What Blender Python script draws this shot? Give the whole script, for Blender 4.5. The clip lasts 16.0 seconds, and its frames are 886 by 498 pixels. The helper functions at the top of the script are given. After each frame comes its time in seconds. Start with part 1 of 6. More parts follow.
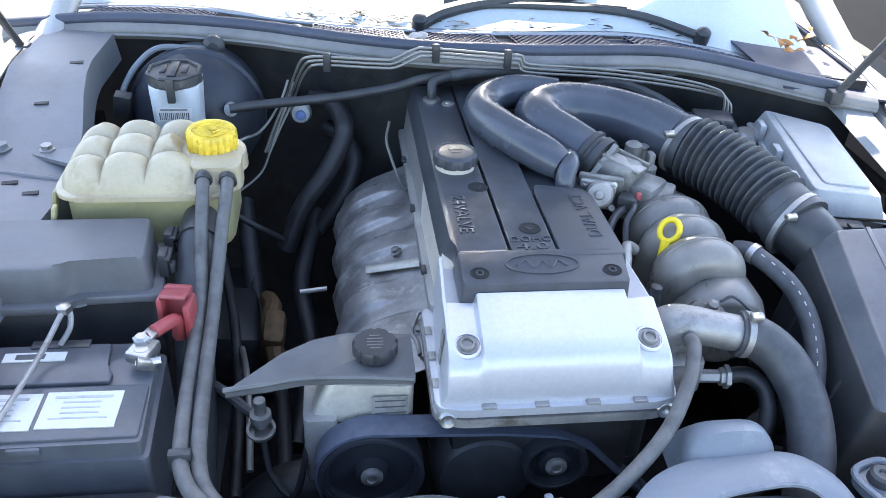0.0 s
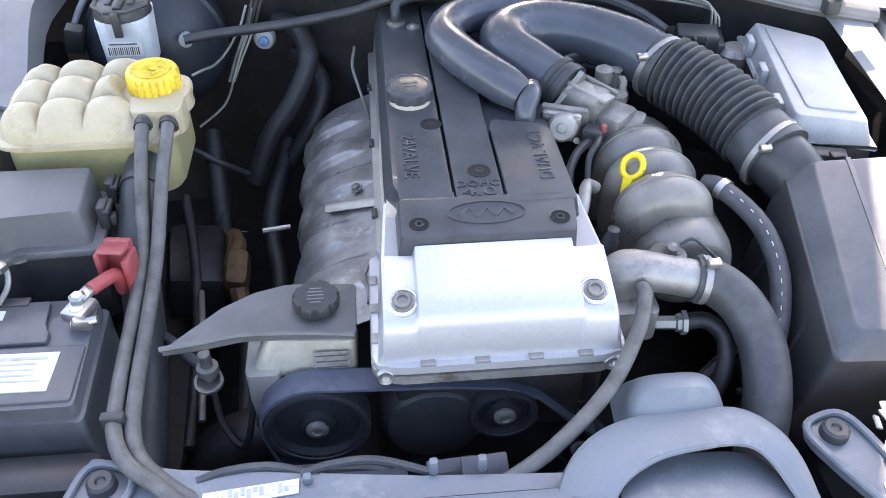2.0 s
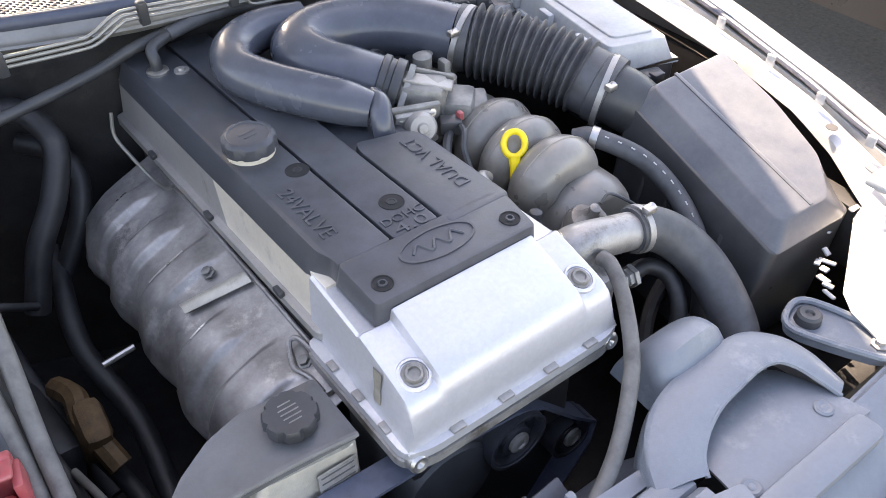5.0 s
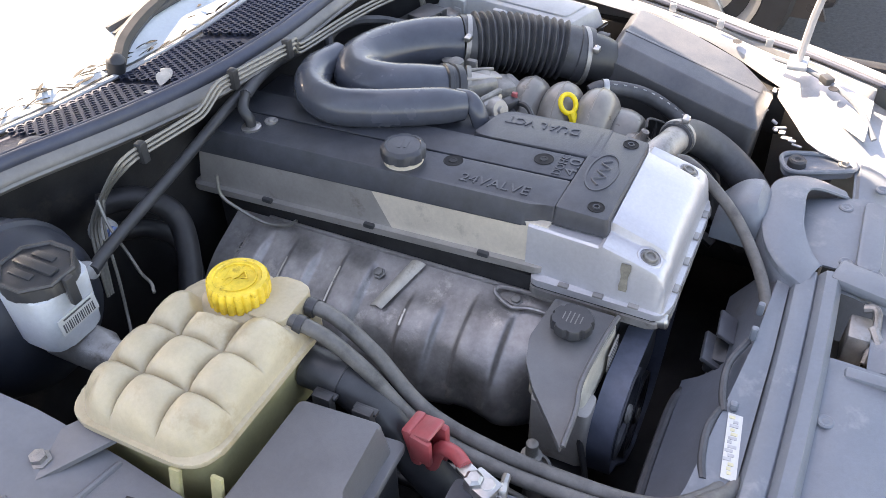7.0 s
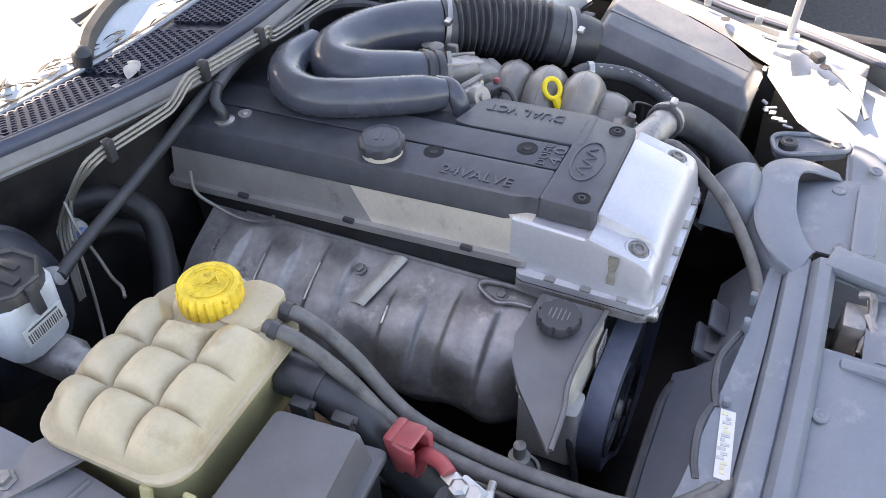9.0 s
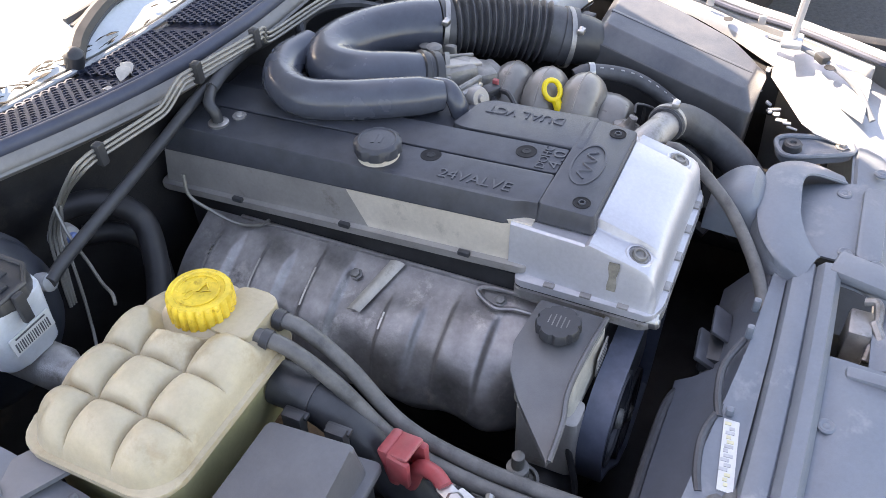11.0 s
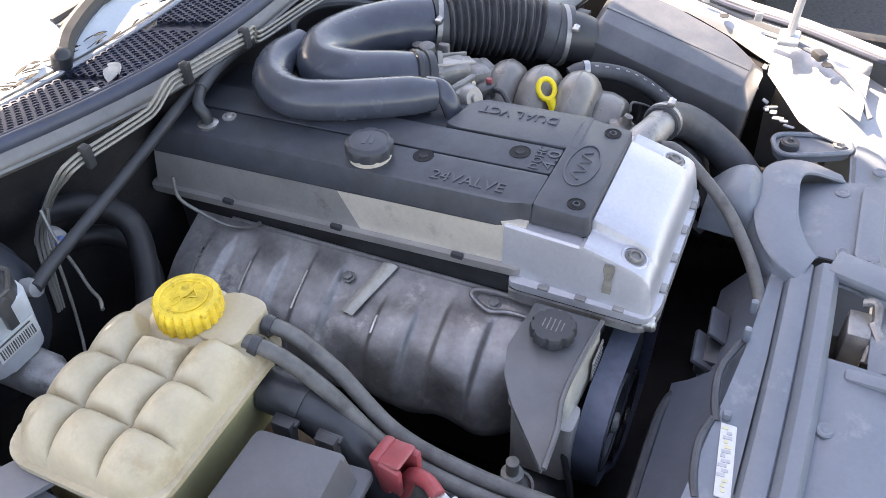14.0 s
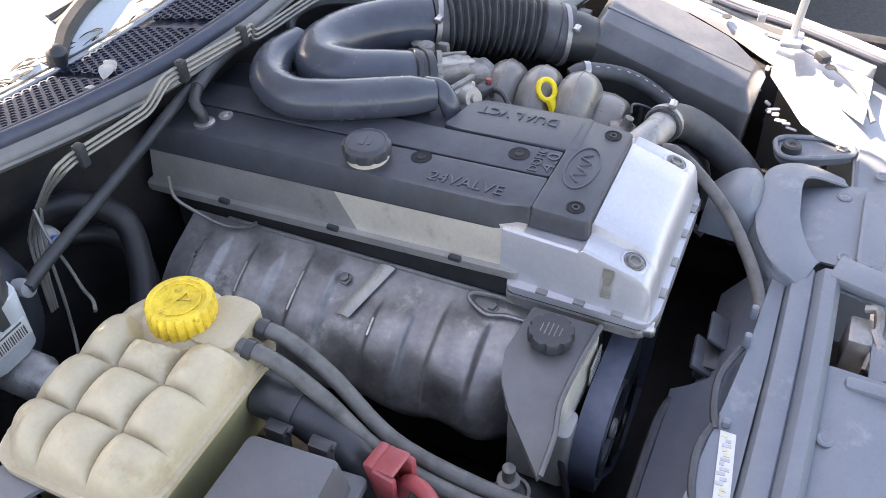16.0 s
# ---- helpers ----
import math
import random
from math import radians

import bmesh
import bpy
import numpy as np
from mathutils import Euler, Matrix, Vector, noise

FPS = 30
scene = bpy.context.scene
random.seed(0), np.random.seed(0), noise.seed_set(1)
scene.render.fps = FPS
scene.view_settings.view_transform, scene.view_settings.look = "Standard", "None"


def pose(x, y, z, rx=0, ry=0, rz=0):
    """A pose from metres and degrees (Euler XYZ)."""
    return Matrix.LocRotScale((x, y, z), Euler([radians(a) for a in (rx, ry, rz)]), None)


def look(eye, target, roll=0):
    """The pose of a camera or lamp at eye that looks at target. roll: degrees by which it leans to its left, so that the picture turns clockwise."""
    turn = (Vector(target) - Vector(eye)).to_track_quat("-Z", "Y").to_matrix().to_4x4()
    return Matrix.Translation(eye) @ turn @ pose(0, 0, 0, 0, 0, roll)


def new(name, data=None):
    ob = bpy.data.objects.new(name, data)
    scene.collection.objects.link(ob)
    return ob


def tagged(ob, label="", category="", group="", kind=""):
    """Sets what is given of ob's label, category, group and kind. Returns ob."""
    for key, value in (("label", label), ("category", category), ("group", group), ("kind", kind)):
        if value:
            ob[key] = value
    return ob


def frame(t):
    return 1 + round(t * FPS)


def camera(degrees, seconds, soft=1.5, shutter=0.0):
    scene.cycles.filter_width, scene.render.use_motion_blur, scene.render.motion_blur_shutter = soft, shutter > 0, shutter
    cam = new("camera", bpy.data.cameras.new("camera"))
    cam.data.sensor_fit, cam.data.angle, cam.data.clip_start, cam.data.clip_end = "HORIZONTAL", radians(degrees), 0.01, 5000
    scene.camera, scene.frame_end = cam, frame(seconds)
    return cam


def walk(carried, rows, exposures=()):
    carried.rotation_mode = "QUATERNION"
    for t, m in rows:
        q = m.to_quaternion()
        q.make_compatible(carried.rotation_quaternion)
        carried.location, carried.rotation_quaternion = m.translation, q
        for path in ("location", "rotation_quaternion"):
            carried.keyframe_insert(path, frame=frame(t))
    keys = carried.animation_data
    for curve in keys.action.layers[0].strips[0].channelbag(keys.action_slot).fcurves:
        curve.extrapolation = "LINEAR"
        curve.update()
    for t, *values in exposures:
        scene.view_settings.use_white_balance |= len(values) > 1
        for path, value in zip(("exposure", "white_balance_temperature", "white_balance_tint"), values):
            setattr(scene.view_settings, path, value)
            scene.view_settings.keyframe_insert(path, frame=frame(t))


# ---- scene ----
cam = camera(56.1, 16.0, soft=0.65)
PATH = [
    (0, (-0.25, -0.736, 1.489), (-0.013, 0.92, 0.392), 3.1),
    (0.5, (-0.143, -0.691, 1.519), (0.008, 0.867, 0.275), 0.2),
    (1, (-0.123, -0.687, 1.532), (0.006, 0.845, 0.253), -0.8),
    (1.5, (-0.121, -0.67, 1.529), (0.027, 0.845, 0.232), -1.0),
    (2, (-0.127, -0.672, 1.52), (0.013, 0.84, 0.218), 0.2),
    (2.5, (-0.131, -0.669, 1.519), (-0.005, 0.842, 0.215), -0.7),
    (3, (-0.127, -0.664, 1.517), (-0.006, 0.837, 0.201), -1.0),
    (3.5, (-0.121, -0.662, 1.515), (0.007, 0.835, 0.195), -1.3),
    (3.7, (-0.12, -0.663, 1.514), (0.004, 0.838, 0.198), -1.7),
    (5.8, (-0.706, -0.233, 1.477), (0.539, 0.57, 0.133), -3.8),
    (6, (-0.782, -0.2, 1.501), (0.485, 0.556, 0.151), -5.5),
    (6.5, (-0.934, -0.149, 1.573), (0.379, 0.52, 0.221), -4.1),
    (7, (-0.977, -0.129, 1.597), (0.385, 0.558, 0.304), -1.5),
    (7.5, (-0.965, -0.122, 1.595), (0.399, 0.551, 0.296), -1.1),
    (8, (-0.952, -0.12, 1.595), (0.395, 0.562, 0.283), -1.9),
    (8.5, (-0.937, -0.123, 1.589), (0.411, 0.53, 0.264), -2.0),
    (9, (-0.929, -0.123, 1.59), (0.407, 0.534, 0.255), -2.4),
    (11.5, (-0.903, -0.119, 1.58), (0.429, 0.544, 0.243), -2.6),
    (12, (-0.901, -0.121, 1.583), (0.427, 0.548, 0.245), -2.6),
    (12.5, (-0.898, -0.123, 1.582), (0.428, 0.548, 0.243), -2.8),
    (13, (-0.895, -0.122, 1.578), (0.432, 0.54, 0.235), -2.7),
    (13.5, (-0.889, -0.118, 1.577), (0.437, 0.536, 0.23), -2.7),
    (14, (-0.888, -0.118, 1.576), (0.442, 0.536, 0.233), -2.7),
    (14.5, (-0.886, -0.116, 1.574), (0.442, 0.538, 0.229), -2.6),
    (15, (-0.883, -0.114, 1.573), (0.445, 0.536, 0.225), -2.6),
    (15.5, (-0.879, -0.114, 1.574), (0.448, 0.539, 0.227), -2.4),
    (16, (-0.873, -0.115, 1.574), (0.451, 0.537, 0.224), -2.3),
]
EXPOSURES = [(0.0, 2.7, 6950, 12), (0.5, 2.87, 7050, 15), (1.0, 2.89, 7650, 17), (2.0, 2.91, 8050, 18), (3.5, 2.91, 8500, 20), (5.8, 2.72, 9200, 20), (7.0, 2.56, 8900, 20), (8.0, 2.53, 8700, 20), (16.0, 2.54, 8600, 20)]
walk(cam, [(t, look(eye, target, roll)) for t, eye, target, roll in PATH], EXPOSURES)

# ---- light ----
world = bpy.data.worlds.new("sky")
scene.world = world
world.use_nodes = True
wn = world.node_tree
sky = wn.nodes.new("ShaderNodeTexSky")
sky.sky_type, sky.sun_disc = "NISHITA", False
SUN = Vector((0.15, 0.80, 1.0)).normalized()
sky.sun_elevation, sky.sun_rotation = math.asin(SUN.z), math.atan2(SUN.x, SUN.y)
wn.nodes["Background"].inputs[1].default_value = 0.13
wn.links.new(sky.outputs[0], wn.nodes["Background"].inputs[0])
sun_data = bpy.data.lights.new("sun", "SUN")
sun_data.energy, sun_data.angle, sun_data.color = 4.5, radians(0.6), (1.0, 0.95, 0.87)
sun = new("sun", sun_data)
sun.matrix_world = look(SUN * 20, (0, 0, 0))


# ---- materials ----
def material(name, color, rough=0.5, metal=0.0, vary=0.25, size=30.0, grain=400.0, bump=0.15, dust=0.0,
             dust_color=(0.32, 0.30, 0.27), stain=None, stain_size=12.0, stain_at=0.55, coat=0.0, sss=0.0, spec=0.5):
    m = bpy.data.materials.new(name)
    m.use_nodes = True
    nt = m.node_tree
    n, l = nt.nodes, nt.links
    b = n["Principled BSDF"]
    geo = n.new("ShaderNodeNewGeometry")

    def tex(scale, detail=4.0, rough_=0.6):
        t = n.new("ShaderNodeTexNoise")
        t.inputs["Scale"].default_value, t.inputs["Detail"].default_value, t.inputs["Roughness"].default_value = scale, detail, rough_
        l.new(geo.outputs["Position"], t.inputs["Vector"])
        return t.outputs["Fac"]

    def ramp(src, a, b_):
        r = n.new("ShaderNodeMapRange")
        r.inputs[1].default_value, r.inputs[2].default_value = a, b_
        l.new(src, r.inputs[0])
        return r.outputs[0]

    def mixc(fac, a, b_):
        x = n.new("ShaderNodeMix")
        x.data_type = "RGBA"
        l.new(fac, x.inputs[0])
        for src, sock in ((a, x.inputs[6]), (b_, x.inputs[7])):
            if isinstance(src, tuple):
                sock.default_value = (*src, 1)
            else:
                l.new(src, sock)
        return x.outputs[2]

    coarse, fine = tex(size), tex(grain, 3.0)
    dark = tuple(c * (1 - vary) for c in color)
    light = tuple(min(1, c * (1 + vary)) for c in color)
    col = mixc(ramp(coarse, 0.3, 0.7), dark, light)
    speck = n.new("ShaderNodeMix")
    speck.data_type, speck.blend_type = "RGBA", "MULTIPLY"
    speck.inputs[0].default_value = 1.0
    tone = n.new("ShaderNodeMapRange")
    tone.inputs[1].default_value, tone.inputs[2].default_value = 0.3, 0.7
    tone.inputs[3].default_value, tone.inputs[4].default_value = 0.94, 1.06
    l.new(tex(170.0, 5.0, 0.7), tone.inputs[0])
    l.new(col, speck.inputs[6])
    l.new(tone.outputs[0], speck.inputs[7])
    col = speck.outputs[2]
    if stain:
        col = mixc(ramp(tex(stain_size, 6.0, 0.7), stain_at, stain_at + 0.16), col, stain)
    if dust:
        d = n.new("ShaderNodeMath")
        d.operation = "MULTIPLY"
        l.new(ramp(tex(size * 0.6, 6.0, 0.75), 0.35, 0.8), d.inputs[0])
        d.inputs[1].default_value = dust
        col = mixc(d.outputs[0], col, dust_color)
        e = n.new("ShaderNodeMath")
        e.operation = "MULTIPLY"
        l.new(ramp(geo.outputs["Pointiness"], 0.575, 0.68), e.inputs[0])
        e.inputs[1].default_value = 0.22
        col = mixc(e.outputs[0], col, dust_color)
    l.new(col, b.inputs["Base Color"])
    rr = n.new("ShaderNodeMapRange")
    rr.inputs[3].default_value, rr.inputs[4].default_value = max(0.03, rough - 0.12), min(1, rough + 0.12)
    l.new(coarse, rr.inputs[0])
    l.new(rr.outputs[0], b.inputs["Roughness"])
    b.inputs["Metallic"].default_value = metal
    b.inputs["Specular IOR Level"].default_value = spec
    b.inputs["Coat Weight"].default_value = coat
    if sss:
        b.inputs["Subsurface Weight"].default_value = sss
        b.inputs["Subsurface Radius"].default_value = (1.0, 0.8, 0.5)
        b.inputs["Subsurface Scale"].default_value = 0.012
    if bump:
        bp = n.new("ShaderNodeBump")
        bp.inputs["Strength"].default_value, bp.inputs["Distance"].default_value = bump, 0.001
        l.new(fine, bp.inputs["Height"])
        l.new(bp.outputs[0], b.inputs["Normal"])
    return m


LID = material("lid_plastic", (0.040, 0.044, 0.054), 0.42, 0, 0.3, 25, 900, 0.35, dust=0.16, dust_color=(0.16, 0.155, 0.15))
BLACK = material("black_plastic", (0.032, 0.034, 0.038), 0.42, 0, 0.25, 30, 700, 0.15, dust=0.2, dust_color=(0.12, 0.115, 0.11))
DUCT = material("duct_plastic", (0.062, 0.070, 0.090), 0.25, 0, 0.15, 18, 500, 0.06, dust=0.2, dust_color=(0.12, 0.12, 0.12))
RUBBER = material("hose_rubber", (0.050, 0.053, 0.060), 0.5, 0, 0.35, 40, 600, 0.15, dust=0.2, dust_color=(0.17, 0.16, 0.15))
# dark copy of the hose rubber, with the shade low in the bay painted in
DIMRUBBER = material("shaded_black_rubber", (0.020, 0.020, 0.022), 0.5, 0, 0.4, 40, 600, 0.15, stain=(0.045, 0.04, 0.035), stain_size=20, stain_at=0.6)
HOSEGREY = material("dusty_grey_rubber", (0.086, 0.084, 0.081), 0.5, 0, 0.4, 40, 600, 0.25, dust=0.5, dust_color=(0.235, 0.225, 0.21))
PULLEY = material("black_pulley_steel", (0.030, 0.033, 0.042), 0.45, 0.2, 0.2, 40, 700, 0.1, dust=0.3, dust_color=(0.07, 0.07, 0.075))
BELT = material("belt_rubber", (0.070, 0.082, 0.115), 0.5, 0, 0.2, 60, 800, 0.1)
# grime plus the deep bay's shade, both put into one near-black colour
DEEP = material("grimy_shaded_black", (0.023, 0.0225, 0.024), 0.6, 0, 0.5, 22, 300, 0.5, stain=(0.065, 0.055, 0.045), stain_size=9, stain_at=0.6)
SILVER = material("silver_cast_paint", (0.50, 0.50, 0.525), 0.36, 0.45, 0.04, 10, 1500, 0.15, stain=(0.43, 0.42, 0.41), stain_size=13, stain_at=0.66)
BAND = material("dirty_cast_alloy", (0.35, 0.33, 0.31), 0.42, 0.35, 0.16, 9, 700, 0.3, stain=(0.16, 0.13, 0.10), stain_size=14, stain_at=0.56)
# pale tone: paints the sun patch on the cover side, also the bright neck
BANDPALE = material("pale_cast_alloy", (0.74, 0.665, 0.565), 0.40, 0.35, 0.12, 9, 700, 0.25, stain=(0.40, 0.36, 0.30), stain_size=16, stain_at=0.60)
ALLOY = material("grey_cast_alloy", (0.32, 0.31, 0.30), 0.45, 0.6, 0.2, 30, 500, 0.5, stain=(0.14, 0.12, 0.10), stain_size=25)
SHIELD = material("heat_shield_steel", (0.335, 0.315, 0.305), 0.43, 0.55, 0.40, 18, 160, 0.5, stain=(0.62, 0.57, 0.53), stain_size=15, stain_at=0.56)
SHINE = material("worn_bright_steel", (0.55, 0.53, 0.50), 0.3, 0.9, 0.2, 40, 700, 0.2)
GRIME = material("grimy_alloy", (0.22, 0.213, 0.20), 0.5, 0.4, 0.3, 40, 400, 0.5, stain=(0.30, 0.29, 0.27), stain_size=30, stain_at=0.55)
STEEL = material("zinc_steel", (0.42, 0.41, 0.395), 0.34, 0.9, 0.15, 60, 900, 0.1)
TANK = material("aged_tank_plastic", (0.47, 0.395, 0.27), 0.36, 0, 0.12, 9, 300, 0.2, stain=(0.36, 0.27, 0.16), stain_size=12, stain_at=0.54, sss=0.12)
TANKLOW = material("tank_lower_plastic", (0.36, 0.325, 0.17), 0.42, 0, 0.15, 12, 300, 0.15, sss=0.2)
YELLOW = material("yellow_cap_plastic", (0.83, 0.56, 0.06), 0.24, 0, 0.25, 40, 500, 0.3, stain=(0.42, 0.25, 0.03), stain_size=70, stain_at=0.55)
YELLOWP = material("yellow_handle_plastic", (0.85, 0.62, 0.02), 0.35, 0, 0.06, 30, 500, 0.05)
WHITE = material("white_reservoir_plastic", (0.52, 0.55, 0.58), 0.4, 0, 0.06, 20, 400, 0.08, sss=0.15)
CLEAR = material("frosted_cover_plastic", (0.36, 0.37, 0.375), 0.4, 0, 0.12, 25, 400, 0.15, stain=(0.42, 0.40, 0.36), stain_size=20)
GREY = material("grey_trim_plastic", (0.135, 0.158, 0.188), 0.42, 0, 0.12, 7, 700, 0.2, dust=0.35, dust_color=(0.25, 0.245, 0.24), stain=(0.26, 0.272, 0.282), stain_size=11, stain_at=0.57)
AIRBOX = material("dusty_air_box_plastic", (0.054, 0.060, 0.074), 0.36, 0, 0.15, 12, 700, 0.15, dust=0.45, dust_color=(0.20, 0.20, 0.20))
STRAP = material("bare_beige_metal", (0.50, 0.465, 0.40), 0.45, 0.3, 0.2, 30, 600, 0.3, stain=(0.30, 0.27, 0.22), stain_size=30, stain_at=0.58)
STAINED = material("brown_spill", (0.20, 0.185, 0.155), 0.5, 0, 0.5, 60, 400, 0.2)
PSTOP = material("oily_grey_plastic", (0.105, 0.108, 0.112), 0.40, 0, 0.2, 14, 700, 0.2, dust=0.4, dust_color=(0.17, 0.16, 0.15), stain=(0.07, 0.068, 0.065), stain_size=16, stain_at=0.58)
SHROUD = material("fan_shroud_plastic", (0.105, 0.120, 0.146), 0.42, 0, 0.2, 12, 700, 0.2, dust=0.4, dust_color=(0.16, 0.16, 0.165), stain=(0.05, 0.052, 0.058), stain_size=14, stain_at=0.6)
FUSE = material("fuse_box_plastic", (0.110, 0.110, 0.116), 0.5, 0, 0.15, 15, 700, 0.15, dust=0.35, dust_color=(0.18, 0.17, 0.16))
BATT = material("battery_case_plastic", (0.074, 0.080, 0.094), 0.36, 0, 0.2, 20, 500, 0.1, dust=0.35, dust_color=(0.16, 0.155, 0.15))
RED = material("red_terminal_plastic", (0.36, 0.055, 0.06), 0.45, 0, 0.2, 30, 500, 0.1, dust=0.4, dust_color=(0.42, 0.20, 0.19))
LABEL = material("paper_label", (0.60, 0.60, 0.585), 0.5, 0, 0.05, 40, 500, 0.03, stain=(0.56, 0.54, 0.50), stain_size=30)
INK = material("label_ink", (0.08, 0.08, 0.09), 0.6, 0, 0.2, 60, 500, 0.0)
PRINT = material("faded_print", (0.42, 0.42, 0.42), 0.6, 0, 0.2, 60, 500, 0.0)
INKRED = material("label_orange_ink", (0.62, 0.36, 0.26), 0.6, 0, 0.2, 60, 500, 0.0)
INKYEL = material("label_yellow_ink", (0.60, 0.56, 0.36), 0.6, 0, 0.2, 60, 500, 0.0)
PAINT = material("silver_body_paint", (0.40, 0.41, 0.43), 0.34, 0.25, 0.06, 6, 1200, 0.05, dust=0.3, dust_color=(0.36, 0.345, 0.32), coat=0.3)
UNDER = material("inner_body_paint", (0.145, 0.155, 0.175), 0.5, 0.1, 0.22, 5, 900, 0.1, dust=0.4, dust_color=(0.34, 0.32, 0.30), stain=(0.09, 0.088, 0.09), stain_size=11, stain_at=0.60)
BOOSTER = material("black_booster_paint", (0.020, 0.025, 0.036), 0.45, 0, 0.25, 14, 500, 0.1, dust=0.25, dust_color=(0.09, 0.09, 0.095))
LIP = material("painted_lip", (0.16, 0.155, 0.15), 0.5, 0, 0.2, 12, 600, 0.1, dust=0.6, dust_color=(0.30, 0.29, 0.28))
SEAL = material("weather_seal_rubber", (0.045, 0.055, 0.085), 0.5, 0, 0.2, 12, 600, 0.1, dust=0.2, dust_color=(0.19, 0.19, 0.19))
COWL = material("cowl_plastic", (0.026, 0.034, 0.060), 0.5, 0, 0.3, 12, 600, 0.2)
PIPE = material("brake_pipe_steel", (0.27, 0.26, 0.235), 0.48, 0.6, 0.12, 30, 600, 0.1)
PLENUM = material("plenum_plastic", (0.20, 0.188, 0.175), 0.30, 0.15, 0.3, 14, 500, 0.15, dust=0.5, dust_color=(0.30, 0.26, 0.21))
# dusty glass, its pale opaque base painting the glare of sun and sky
WINDOW = material("dusty_glare_glass", (0.58, 0.63, 0.66), 0.12, 0, 0.10, 3, 300, 0.02, dust=0.5, dust_color=(0.5, 0.52, 0.52), spec=0.8)
ASPHALT = material("asphalt", (0.056, 0.057, 0.059), 0.85, 0, 0.45, 60, 220, 0.8, stain=(0.065, 0.064, 0.062), stain_size=25, stain_at=0.5)
TYRE = material("tyre_rubber", (0.028, 0.028, 0.03), 0.7, 0, 0.2, 20, 300, 0.2)
DARKPAINT = material("dark_car_paint", (0.05, 0.05, 0.055), 0.3, 0.2, 0.1, 4, 900, 0.03, coat=0.5)
RIM = material("rim_alloy", (0.6, 0.6, 0.6), 0.3, 0.8, 0.08, 8, 600, 0.05)
LEAF = material("dry_leaf", (0.40, 0.17, 0.05), 0.7, 0, 0.4, 60, 400, 0.2)
BROWN = material("rusty_brown_metal", (0.13, 0.075, 0.035), 0.65, 0.3, 0.4, 60, 400, 0.6)
BLUE = material("blue_cap_plastic", (0.12, 0.20, 0.42), 0.4, 0, 0.15, 30, 500, 0.05)


# ---- building helpers ----
def mesh_of(bm, mat, angle=38):
    bmesh.ops.recalc_face_normals(bm, faces=bm.faces[:])
    me = bpy.data.meshes.new("mesh")
    bm.to_mesh(me)
    bm.free()
    me.materials.append(mat)
    me.shade_smooth()
    me.set_sharp_from_angle(angle=radians(angle))
    return me


def thing(name, base, label, category, group="", kind=""):
    ob = new(name)
    ob.empty_display_size = 0.02
    ob.location = base
    return tagged(ob, label, category, group, kind)


def origin(ob):
    p = Vector(ob.location)
    while ob.parent:
        ob = ob.parent
        p = p + Vector(ob.location)
    return p


def part(name, bm, mat, parent, label="", angle=38):
    """Links a bmesh in world coordinates as one mesh under a thing or a part."""
    bmesh.ops.translate(bm, verts=bm.verts[:], vec=-origin(parent))
    ob = new(name, mesh_of(bm, mat, angle))
    ob.parent = parent
    if label:
        ob["label"] = label
    return ob


def solid(name, bm, mat, label, category, group="", kind="", angle=38):
    ob = new(name, mesh_of(bm, mat, angle))
    return tagged(ob, label, category, group, kind)


def from_faces(verts, faces):
    bm = bmesh.new()
    vs = [bm.verts.new(v) for v in verts]
    for f in faces:
        try:
            bm.faces.new([vs[i] for i in f])
        except ValueError:
            pass
    return bm


def merge(*bms):
    out = bmesh.new()
    for b in bms:
        me = bpy.data.meshes.new("tmp")
        b.to_mesh(me)
        b.free()
        out.from_mesh(me)
        bpy.data.meshes.remove(me)
    return out


def bevelled(bm, off, seg=2):
    if off > 0:
        bmesh.ops.bevel(bm, geom=bm.edges[:], offset=off, segments=seg, affect="EDGES", clamp_overlap=True, profile=0.5)
    return bm


def moved(bm, m):
    bmesh.ops.transform(bm, matrix=m, verts=bm.verts[:])
    return bm


def box(c, s, off=0.003, rot=(0, 0, 0), seg=2, taper=1.0):
    bm = bmesh.new()
    bmesh.ops.create_cube(bm, size=1)
    for v in bm.verts:
        k = taper if v.co.z > 0 else 1.0
        v.co = Vector((v.co.x * s[0] * k, v.co.y * s[1] * k, v.co.z * s[2]))
    bevelled(bm, off, seg)
    return moved(bm, pose(*c, *rot))


def prism(pts, z0, z1, off=0.003, seg=2, top=None):
    """A plan polygon between two heights; a height may be a function of x, y. top: another polygon for the upper rim."""
    h0 = z0 if callable(z0) else (lambda x, y: z0)
    h1 = z1 if callable(z1) else (lambda x, y: z1)
    top = top or pts
    n = len(pts)
    verts = [(x, y, h0(x, y)) for x, y in pts] + [(x, y, h1(x, y)) for x, y in top]
    faces = [list(range(n))[::-1], list(range(n, 2 * n))] + [[i, (i + 1) % n, n + (i + 1) % n, n + i] for i in range(n)]
    return bevelled(from_faces(verts, faces), off, seg)


def rounded(pts, r, seg=4):
    """A polygon with its corners rounded."""
    out = []
    n = len(pts)
    for i in range(n):
        p, a, b = Vector(pts[i]), Vector(pts[i - 1]), Vector(pts[(i + 1) % n])
        d = min(r, (a - p).length * 0.45, (b - p).length * 0.45)
        s, e = p + (a - p).normalized() * d, p + (b - p).normalized() * d
        for k in range(seg + 1):
            t = k / seg
            out.append(tuple(s * (1 - t) ** 2 + p * 2 * t * (1 - t) + e * t * t))
    return out


def axis_pose(c, axis):
    return Matrix.Translation(c) @ Vector(axis).to_track_quat("Z", "Y").to_matrix().to_4x4()


